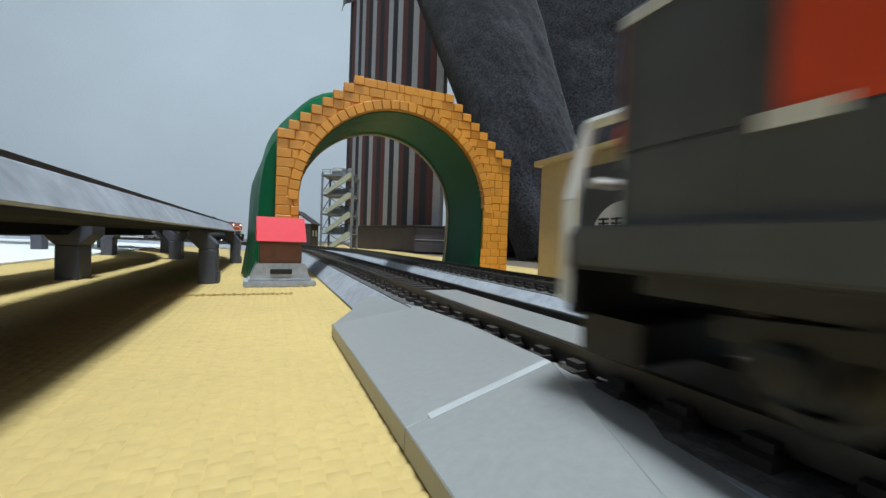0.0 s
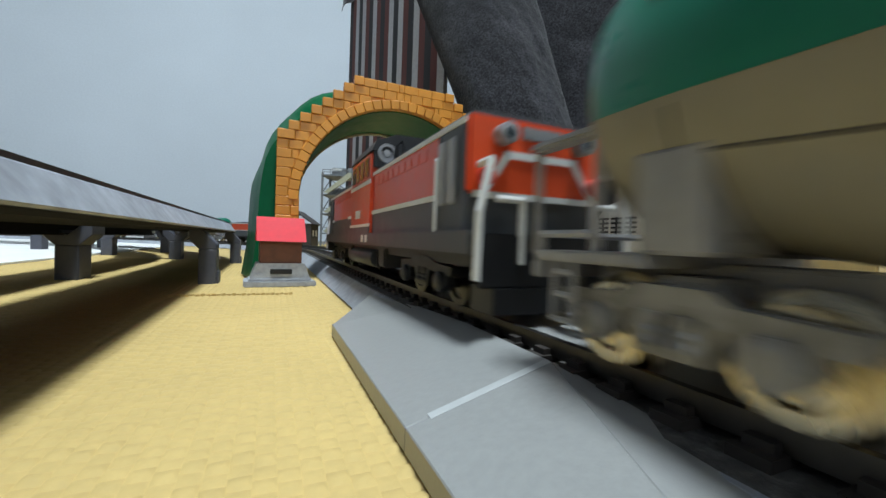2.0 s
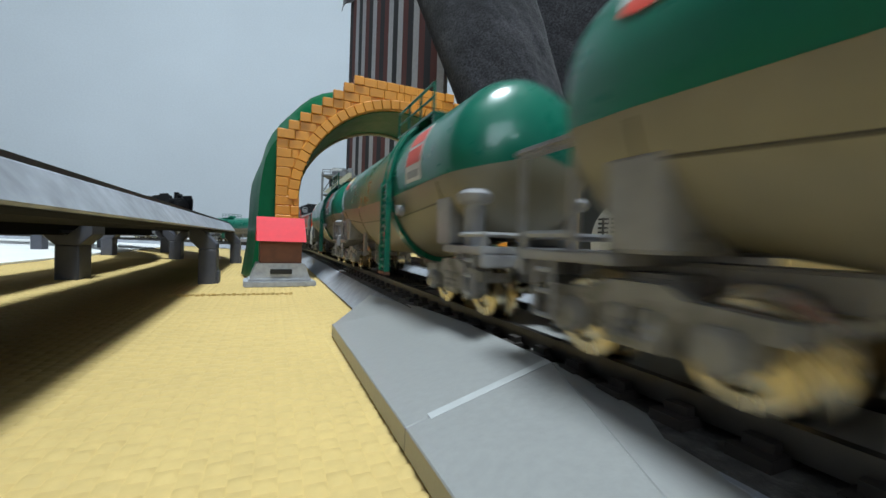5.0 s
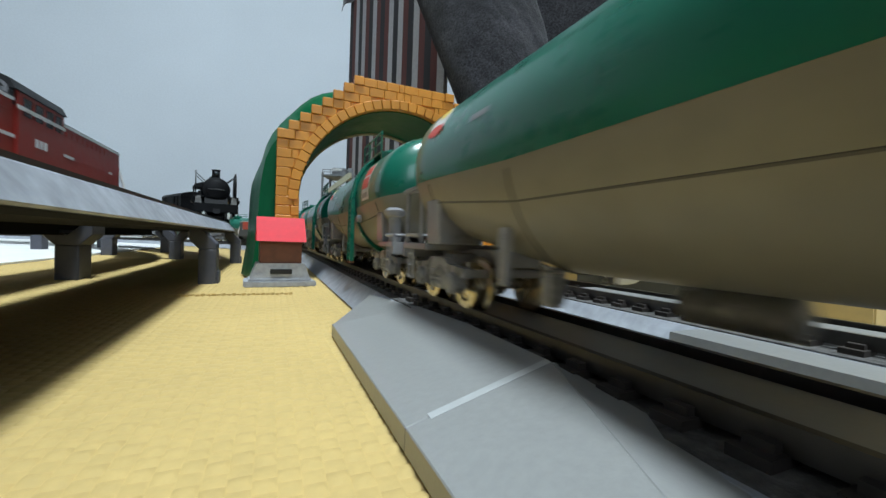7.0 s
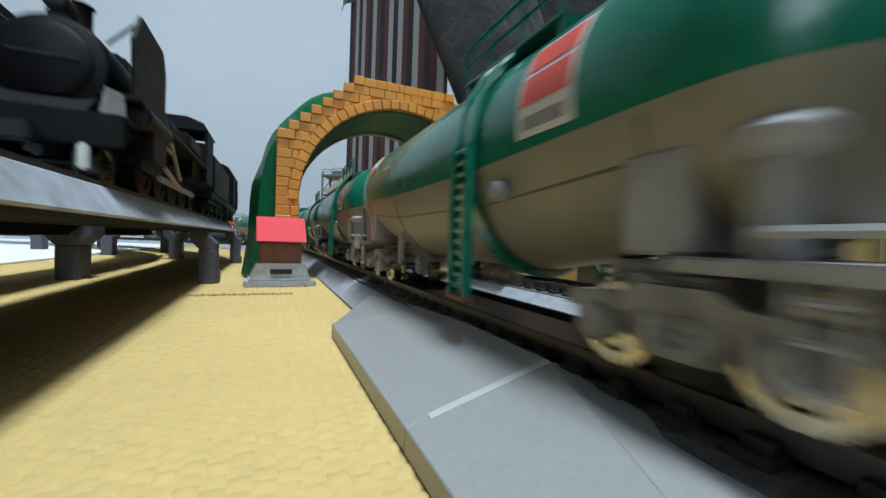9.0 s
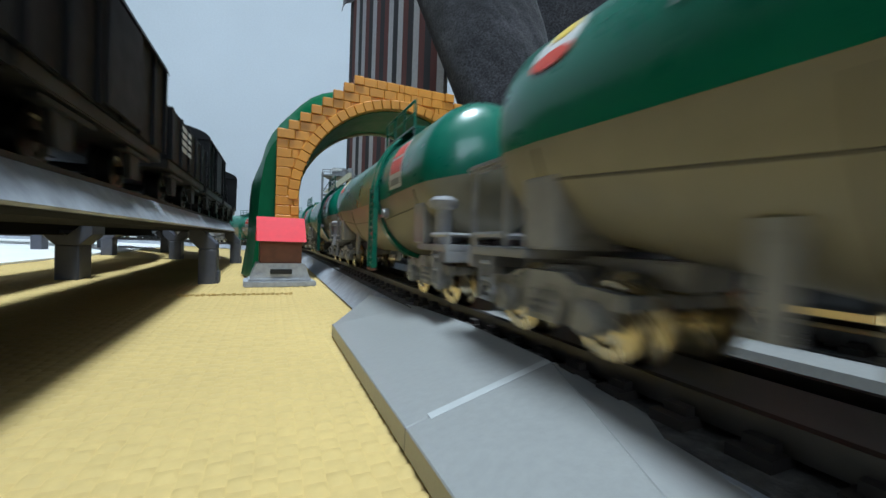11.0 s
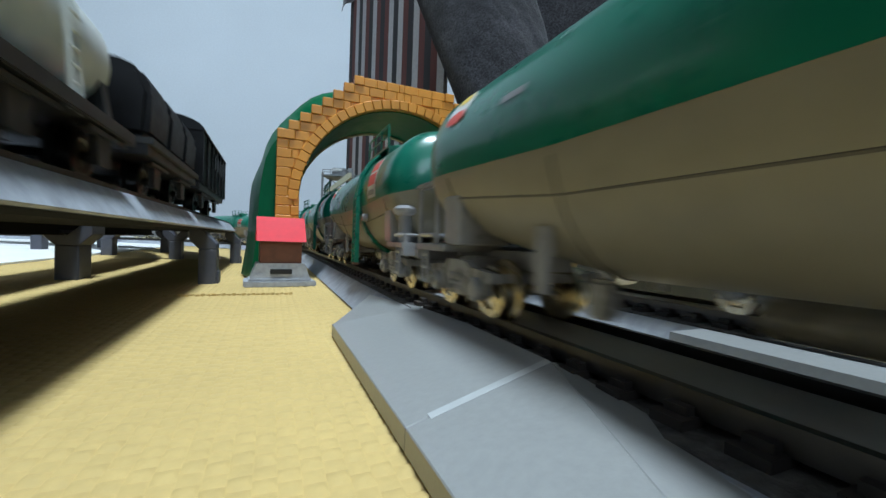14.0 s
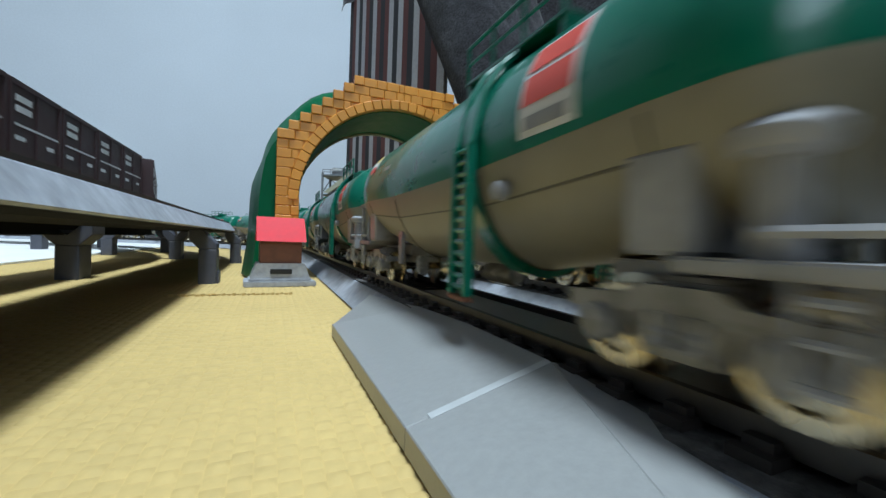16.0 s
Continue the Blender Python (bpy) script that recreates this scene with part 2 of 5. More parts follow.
# ---- floor, walls, ceiling ----
def build_floor():
    bm = bm_new()
    box(bm, -3000, 3000, -2600, 1900, -60, -3.0)
    structure("floor", bm, M["floor"], "unseen room floor, dark brown to cut bounce light", "floor")
    bm = bm_new()
    box(bm, -330, 150, -260, 900, -3.0, -0.55, 0.3)
    floor = tagged(part("woven_mat", bm, M["mat_yellow"]), "yellow straw-pattern woven mat under the tracks", "mat")
    # raised weave: low pillows in columns along the tracks, offset row by row
    verts, faces = [], []
    for i in range(-84, 56):
        for j in range(0, 170):
            x = i * 1.36
            y = 10 + j * 1.45 + (0.72 if i % 2 else 0)
            w, l, h = 0.72, 0.78, 0.19 + 0.07 * math.sin(i * 12.9 + j * 78.2)
            k = len(verts)
            for u, v, z in ((-w, -l, -0.6), (w, -l, -0.6), (w, l, -0.6), (-w, l, -0.6), (-w * 0.6, -l * 0.45, h - 0.55), (w * 0.6, -l * 0.45, h - 0.55), (w * 0.6, l * 0.5, h - 0.6), (-w * 0.6, l * 0.5, h - 0.6)):
                verts.append(((x + u) * 0.001, (y + v) * 0.001, z * 0.001))
            faces += [(k, k + 1, k + 5, k + 4), (k + 1, k + 2, k + 6, k + 5), (k + 2, k + 3, k + 7, k + 6), (k + 3, k, k + 4, k + 7), (k + 4, k + 5, k + 6, k + 7)]
    me = bpy.data.meshes.new("weave")
    me.from_pydata(verts, [], faces)
    me.polygons.foreach_set("use_smooth", [True] * len(faces))
    me.materials.append(M["mat_yellow"])
    ob = new("weave", me)
    ob.parent = floor
    ob["kind"] = "stuff"
    bm = bm_new()
    for k in range(26):
        box(bm, -22 + k * 1.05, -21.1 + k * 1.05, 104.2, 105.3, -0.6, 0.0 + 0.12 * (k % 2), 0.1)
    part("seam", bm, M["mat_yellow"], floor, "stitched seam of the mat")
    bm = bm_new()
    box(bm, -3100, 3100, 1900, 2000, -60, 2450)
    structure("wall_north", bm, M["wall"], "pale bluish white plain wall", "wall")
    # these walls are out of view; their dark colour holds the fill light down
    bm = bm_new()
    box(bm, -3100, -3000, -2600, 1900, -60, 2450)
    structure("wall_west", bm, M["wall_dim"], "plain unseen wall, darkened to cut bounce light", "wall")
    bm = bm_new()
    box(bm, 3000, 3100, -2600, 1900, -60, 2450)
    structure("wall_east", bm, M["wall_dim"], "plain unseen wall, darkened to cut bounce light", "wall")
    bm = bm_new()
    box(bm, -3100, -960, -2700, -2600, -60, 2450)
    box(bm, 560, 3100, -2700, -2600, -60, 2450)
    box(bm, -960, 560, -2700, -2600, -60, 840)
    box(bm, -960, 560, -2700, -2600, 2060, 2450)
    structure("wall_south", bm, M["wall_dim"], "unseen wall with a window opening, darkened to cut bounce light", "wall")
    bm = bm_new()
    for x in (-960, -220, 520):
        box(bm, x, x + 40, -2690, -2640, 840, 2060, 3)
    for z in (840, 2020):
        box(bm, -920, 520, -2690, -2640, z, z + 40, 3)
    structure("window_1", bm, M["white"], "white window frame behind the camera", "window")
    bm = bm_new()
    box(bm, -3100, 3100, -2700, 2000, 2450, 2520)
    structure("ceiling", bm, M["ceiling"], "plain unseen ceiling, toned down to cut bounce light", "ceiling")


build_floor()


def white_sheet():
    bm = bm_new()
    box(bm, -1500, -92, 190, 1250, -0.5, 0.5, 0.2)
    part_ob = part("paper_sheet", bm, M["white_sheet"])
    tagged(part_ob, "large white sheet spread on the mat", "sheet")


white_sheet()


# ---- crossing plate beside the near track ----
def crossing():
    root = thing("level_crossing", "grey plastic level crossing ramp boards by the track", "level crossing")

    def slab(name, top, label=""):
        """A board with this outline on top and straight sides down to the mat."""
        bm = bm_new()
        A = [bm.verts.new(Vector(p) * 0.001) for p in top]
        B = [bm.verts.new(Vector((p[0], p[1], -0.3)) * 0.001) for p in top]
        bm.faces.new(A)
        bm.faces.new(B[::-1])
        for i in range(len(A)):
            j = (i + 1) % len(A)
            bm.faces.new((A[i], A[j], B[j], B[i]))
        bmesh.ops.recalc_face_normals(bm, faces=bm.faces)
        bmesh.ops.bevel(bm, geom=[e for e in bm.edges], offset=0.00008, segments=1, affect="EDGES")
        return part(name, bm, M["plate"], root, label, 25)
    slab("ramp_board", [(8.5, 24.6, 1.45), (20.4, 24.6, 4.95), (20.5, 39.0, 4.95), (20.3, 54.6, 4.3), (8.4, 58.6, 1.4)])
    slab("ramp_board", [(8.5, -25, 1.45), (9.6, -25, 2.0), (14.0, 9.4, 4.3), (20.4, 24.55, 4.95), (8.5, 24.55, 1.45)])
    slab("hip_board", [(20.5, 24.5, 4.85), (14.05, 9.35, 4.2), (9.7, -25, 1.9), (21.3, -25, 0.9), (21.3, 8.6, 2.9), (21.2, 24.8, 4.6)], "darker folded-down board")
    slab("end_flap", [(8.5, 58.8, 1.25), (20.3, 54.8, 4.2), (17.6, 74.0, 3.4), (13.3, 69.5, 0.1)], "sloping end flap")
    bm = bm_new()
    prism(bm, [(10.2, 1.5), (20.2, 4.4), (20.2, 4.95), (10.2, 2.01)], 24.15, 24.95)
    part("seam_edge", bm, M["plate_edge"], root, "pale scuffed seam between boards")
    bm = bm_new()
    prism(bm, [(23.6, 3.0), (30.6, 3.0), (30.6, 5.5), (23.6, 5.5)], -30, 63)
    part("middle_board", bm, M["plate"], root)
    bm = bm_new()
    prism(bm, [(42.6, 0.0), (49.6, 0.0), (49.0, 4.4), (43.2, 4.4)], -30, 31)
    part("middle_board", bm, M["plate"], root)
    bm = bm_new()
    prism(bm, [(56.6, 3.0), (63.6, 3.0), (63.6, 5.5), (56.6, 5.5)], -30, 63)
    part("middle_board", bm, M["plate"], root)
    return root


crossing()


# ---- tunnel ----
TCX, TY, TR, TBASE, TDEPTH = 43.0, 138.0, 35.3, 26.2, 34.0


def tunnel_arch(r, n=32, lift=1.0):
    pts = [(TCX + r * 0.955, 0.2), (TCX + r * 0.985, 12.0)]
    for i in range(n + 1):
        a = math.pi * i / n
        pts.append((TCX + r * math.cos(a), TBASE + r * lift * math.sin(a)))
    return pts + [(TCX - r * 0.985, 12.0), (TCX - r * 0.955, 0.2)]


def tunnel():
    root = thing("toy_tunnel", "green plastic toy tunnel with an orange brick portal, astride both tracks", "tunnel")
    inner = tunnel_arch(TR - 0.3)
    bm = bm_new()
    rows = []
    for k, (dy, grow) in enumerate(((2.2, 0.985), (9, 1.03), (18, 1.05), (27, 1.03), (TDEPTH, 0.97))):
        ro = []
        for i, (x, z) in enumerate(tunnel_arch(47.5, lift=0.94)):
            g = grow * (1 + 0.012 * math.sin(k * 2.1 + i * 0.45) + 0.006 * math.sin(k + i * 1.3))
            if x < TCX and z < 14:
                g *= 1.03 if z > 1 else 1.1
            ro.append(bm.verts.new(((TCX + (x - TCX) * g) * 0.001, (TY + dy) * 0.001, (z * g if z > 1 else z) * 0.001)))
        rows.append(ro)
    ins = [[bm.verts.new((x * 0.001, y * 0.001, z * 0.001)) for x, z in inner] for y in (TY + 2.2, TY + TDEPTH)]
    n = len(inner)
    for A, B in zip(rows, rows[1:]):
        for i in range(n - 1):
            bm.faces.new((A[i], A[i + 1], B[i + 1], B[i]))
    for i in range(n - 1):
        bm.faces.new((ins[0][i], ins[1][i], ins[1][i + 1], ins[0][i + 1]))
        bm.faces.new((rows[0][i], ins[0][i], ins[0][i + 1], rows[0][i + 1]))
        bm.faces.new((rows[-1][i], rows[-1][i + 1], ins[1][i + 1], ins[1][i]))
    part("shell", bm, M["tunnel_green"], root, "glossy dark green uneven shell", 60)

    def top_at(x):
        """Stepped top of the portal over x."""
        if 24.8 <= x <= 63.0:
            return 70.4
        if x < 24.8:
            return 70.4 - 3.1 * (1 + int((24.8 - x) / 3.45))
        return 70.4 - 3.1 * (1 + int((x - 63.0) / 3.83))

    # backing wall in strips between the arch and the stepped top
    bm = bm_new()
    x = 0.9
    while x < 89.6:
        x1 = min(x + 0.575, 89.6)
        d = (x + x1) / 2 - TCX
        lo = TBASE + math.sqrt(max(TR * TR - d * d, 0)) if abs(d) < TR else 0.3
        box(bm, x, x1 + 0.01, TY + 0.4, TY + 2.6, lo, top_at((x + x1) / 2) - 0.5)
        x = x1
    wall = part("portal_wall", bm, M["brick"], root, "orange portal wall")
    # voussoirs round the mouth
    count = 35
    for i in range(count):
        a0, a1 = math.pi * (i + 0.015) / count, math.pi * (i + 0.985) / count
        bm = bm_new()
        quad = [(TCX + r * math.cos(a), TBASE + r * math.sin(a)) for r, a in ((TR, a0), (TR + 3.3, a0), (TR + 3.3, a1), (TR, a1))]
        prism(bm, quad, TY - 0.55, TY + 0.5)
        bmesh.ops.bevel(bm, geom=bm.edges[:], offset=0.00022, segments=1, affect="EDGES")
        part("brick", bm, M["brick"], wall)
    # courses of bricks on both shoulders and piers
    def brick(x0, x1, z0, z1, out):
        bm = bm_new()
        box(bm, x0 + 0.04, x1 - 0.04, TY - out, TY + 0.5, z0 + 0.035, z1 - 0.035)
        bmesh.ops.bevel(bm, geom=bm.edges[:], offset=0.0002, segments=1, affect="EDGES")
        part("brick", bm, M["brick"], wall)
    rnd = random.Random(4)
    for k in range(23):
        z0 = 0.4 + 3.1 * k - 1.0
        z0, z1 = max(z0, 0.3), z0 + 3.1
        zc = (z0 + z1) / 2
        for sign in (-1, 1):
            if zc < TBASE:
                near = TR * (0.97 if zc < 12 else 0.99)
            elif zc - TBASE < TR + 3.3:
                near = math.sqrt(max((TR + 3.4) ** 2 - (zc - TBASE) ** 2, 0))
            else:
                near = 0.0
            if sign < 0:
                far = TCX - 0.7 if zc < 48.9 else TCX - 24.8 + 3.45 * max(0, int((70.4 - z0) / 3.1 + 0.02) )
            else:
                far = 89.8 - TCX if zc < 48.9 else 63.0 - TCX + 3.83 * max(0, int((70.4 - z0) / 3.1 + 0.02))
            far = min(far, 42.3 if sign < 0 else 46.8)
            u = far
            first = True
            while u > near + 0.9:
                w = (3.45 if sign < 0 else 3.83) if zc >= 48.9 and first else rnd.choice((3.6, 4.6, 5.4))
                v = max(u - w, near)
                if v - near < 1.2:
                    v = near
                x0, x1 = sorted((TCX + sign * u, TCX + sign * v))
                brick(x0, x1, z0, z1, 0.8 if first and zc >= 45 else 0.2 + 0.12 * rnd.random())
                u, first = v, False
    bm = bm_new()
    prism(bm, [*tunnel_arch(TR + 0.4), *tunnel_arch(TR - 1.0)[::-1]], TY + TDEPTH, TY + TDEPTH + 1.6)
    part("rim", bm, M["cut_edge"], root, "tan rim of the far mouth")
    return root


tunnel()


# ---- things near the tunnel ----
def red_stall():
    root = thing("wayside_shrine", "small wooden box with a red roof on a grey stone base", "shrine", m=pose(0.0024, 0.1255, 0, 0, 0, 4))
    bm = bm_new()
    box(bm, -9.6, 9.6, -6, 6, -0.4, 1.2, 0.25)
    box(bm, -8.4, 8.4, -5, 5, 1.2, 1.9, 0.2)
    prism(bm, [(-8.0, 1.9), (8.0, 1.9), (6.4, 6.2), (-6.4, 6.2)], -4.4, 4.4)
    part("base", bm, M["stone"], root, "stepped grey stone base")
    bm = bm_new()
    box(bm, -2.9, 2.9, -4.9, -4.3, 3.2, 4.6, 0.1)
    part("plaque", bm, M["black"], root, "small dark plaque")
    bm = bm_new()
    box(bm, -5.6, 5.6, -3.6, 3.6, 6.2, 13.4, 0.15)
    part("box", bm, M["brown_box"], root, "brown wooden box")
    bm = bm_new()
    prism(bm, [(-5.6, 12.5), (-5.2, 13.1), (0, 19.6), (5.2, 13.1), (5.6, 12.5), (0, 18.4)], -6.6, 6.6, "x")
    part("roof", bm, M["red_roof"], root, "bright red pitched roof")
    return root


red_stall()


# ---- piers and girders under the raised tracks ----
def pier(x, y):
    root = thing("viaduct_pier", "slate grey plastic viaduct pier with a forked head", "pier", "piers under the raised tracks", m=pose(x * 0.001, y * 0.001, 0))
    bm = bm_new()
    prism(bm, [(-2.7, -0.6), (2.7, -0.6), (2.7, 9.4), (-2.7, 9.4)], -4.4, 4.4)
    bmesh.ops.bevel(bm, geom=bm.edges[:], offset=0.0003, segments=1, affect="EDGES")
    part("column", bm, M["pier"], root, "", 20)
    bm = bm_new()
    prism(bm, [(-2.7, 9.4), (2.7, 9.4), (5.8, 12.6), (5.8, 16.4), (4.2, 16.4), (0.0, 11.8), (-4.2, 16.4), (-5.8, 16.4), (-5.8, 12.6)], -4.4, 4.4)
    bmesh.ops.bevel(bm, geom=bm.edges[:], offset=0.00025, segments=1, affect="EDGES")
    part("head", bm, M["pier"], root, "forked head", 20)
    return root


def prop_pier(x, y):
    root = thing("viaduct_pier", "slate grey plastic outer pier leaning in under the track", "pier", "piers under the raised tracks", m=pose(x * 0.001, y * 0.001, 0))
    bm = bm_new()
    prism(bm, [(-2.2, -0.6), (2.3, -0.6), (2.3, 9.6), (-2.2, 9.6)], -3.2, 3.2)
    bmesh.ops.bevel(bm, geom=bm.edges[:], offset=0.00025, segments=1, affect="EDGES")
    part("column", bm, M["pier"], root, "", 20)
    bm = bm_new()
    prism(bm, [(-2.2, 9.6), (2.3, 9.6), (2.3, 11.2), (-2.0, 15.9), (-4.6, 16.2), (-4.6, 12.4)], -3.2, 3.2)
    bmesh.ops.bevel(bm, geom=bm.edges[:], offset=0.00025, segments=1, affect="EDGES")
    part("head", bm, M["pier"], root, "arm reaching in under the track", 20)
    bm = bm_new()
    box(bm, 2.2, 2.9, -2.0, 2.6, -0.6, 3.2, 0.2)
    part("foot_block", bm, M["pier"], root)
    return root


for y in (132.5, 224.5, -45.0):
    prop_pier(-16.8, y)
for x, y in ((-52.8, 147.5), (-47.5, 254.0), (-88.0, 291.0), (-58.0, 40.0), (-70, 340), (-120, 385), (-135, 330)):
    pier(x, y)
root = thing("viaduct_girder", "dark grey girder under the raised tracks", "girder")
for name, u0, u1, z0, z1 in (("girder_web", 1.2, 4.0, -6.6, -2.9), ("girder_flange", 0.2, 5.0, -7.1, -6.6), ("girder_web", -7.0, -4.6, -6.2, -3.05)):
    bm = bm_new()
    sweep(bm, "lifted_far", [(u0, z0), (u1, z0), (u1, z1), (u0, z1)], -200, 1100, 8)
    part(name, bm, M["girder"], root)


# ---- rolling stock: built heading +y, rail top at 0, millimetres ----
def axle_mesh(gauge_half, radius, name, rim):
    bm = bm_new()
    for sx in (-1, 1):
        lathe(bm, [(0.6, sx * (gauge_half + 1.2)), (radius * 0.62, sx * (gauge_half + 1.0)), (radius * 0.7, sx * (gauge_half + 1.25)), (radius, sx * (gauge_half + 1.2)), (radius, sx * (gauge_half - 0.3)), (radius + 0.7, sx * (gauge_half - 0.5)), (radius + 0.7, sx * (gauge_half - 0.9)), (0.6, sx * (gauge_half - 0.9))], "x", n=20)
        for k in range(4):
            a = k * math.pi / 2
            box(bm, sx * (gauge_half + 1.0) - 0.12, sx * (gauge_half + 1.0) + 0.12, radius * 0.45 * math.cos(a) - 0.3, radius * 0.45 * math.cos(a) + 0.3, radius * 0.45 * math.sin(a) - 0.3, radius * 0.45 * math.sin(a) + 0.3)
    lathe(bm, [(0.6, -gauge_half - 2), (0.6, gauge_half + 2)], "x", n=8)
    return mesh_of(bm, name, rim)


AXLE = axle_mesh(4.5, 2.85, "axle", M["brass"])
AXLE_STEEL = axle_mesh(4.5, 2.85, "axle", M["steel"])
DRIVER = axle_mesh(4.5, 4.6, "driving_axle", M["black_steam"])


def bogie(root, y, wheelbase=11.5, material="bogie", axle=None, half=7.4, top=6.8):
    w = wheelbase / 2
    for sx in (-1, 1):
        x0 = sx * half
        a, b = sorted((x0, sx * (half - 1.1)))
        bm = bm_new()
        prism(bm, [(y - w - 2.8, 3.9), (y - w - 2.8, 5.0), (y - w + 1.8, 5.3), (y - 2.2, 6.0), (y + 2.2, 6.0), (y + w - 1.8, 5.3), (y + w + 2.8, 5.0), (y + w + 2.8, 3.9), (y + w - 1.8, 4.1), (y + 2.4, 4.4), (y - 2.4, 4.4), (y - w + 1.8, 4.1)], a, b, "x")
        for k in (-1, 1):
            prism(bm, [(y + k * w - 1.9, 4.4), (y + k * w - 1.6, 2.6), (y + k * w - 0.8, 2.0), (y + k * w + 0.8, 2.0), (y + k * w + 1.6, 2.6), (y + k * w + 1.9, 4.4)], a, b, "x")
            lathe(bm, [(1.35, x0 - sx * 0.1), (1.25, x0 + sx * 0.5), (0.9, x0 + sx * 0.75), (0.3, x0 + sx * 0.8)], "x", (0, y + k * w, 3.1), 14)
            lathe(bm, [(0.75, 2.5), (0.85, 2.8), (0.75, 3.1), (0.85, 3.4), (0.75, 3.7), (0.85, 4.0), (0.75, 4.5)], "z", (x0 - sx * 0.4, y + k * 1.0, 0), 10)
        prism(bm, [(y - 2.9, 4.4), (y - 1.9, 2.0), (y + 1.9, 2.0), (y + 2.9, 4.4), (y + 2.1, 4.4), (y + 1.4, 2.6), (y - 1.4, 2.6), (y - 2.1, 4.4)], a, b, "x")
        part("side_frame", bm, M[material], root, "", 30)
    bm = bm_new()
    box(bm, -half + 1.2, half - 1.2, y - 1.9, y + 1.9, 3.4, top - 0.3, 0.3)
    for k in (-1, 1):
        box(bm, -half + 1.2, half - 1.2, y + k * (w + 2.4) - 0.3, y + k * (w + 2.4) + 0.3, 3.9, 4.9, 0.1)
        for sx in (-1, 1):
            box(bm, sx * 5.2 - 0.6, sx * 5.2 + 0.6, y + k * (w - 3.6) - 0.5, y + k * (w - 3.6) + 0.5, 1.6, 4.4, 0.15)
    part("bolster", bm, M[material], root, "", 30)
    for k in (-1, 1):
        share("axle", axle or AXLE, root, pose(0, (y + k * w) * 0.001, 0.00285))


def coupler(root, y0, y1, name="coupler"):
    bm = bm_new()
    a, b = min(y0, y1), max(y0, y1)
    box(bm, -0.8, 0.8, a, b, 4.3, 5.7, 0.2)
    tip = y1
    box(bm, -1.5, 1.5, tip - 0.9, tip + 0.9, 3.9, 6.1, 0.3)
    part(name, bm, M["black"], root)


def letter_bars(root, m, widths, height, gap, rows=1, name="lettering", material="white", depth=0.12):
    """Plain bars in place of small lettering, in the plane of m's y and z, facing +x of m."""
    bm = bm_new()
    for r in range(rows):
        y = 0.0
        for w in widths:
            box(bm, 0, depth, y, y + w, -r * height * 1.7, height - r * height * 1.7, 0, m)
            y += w + gap
    return part(name, bm, M[material], root)


TANK_R, TANK_Z, TANK_HALF, CAR = 9.7, 18.0, 36.0, 92.0


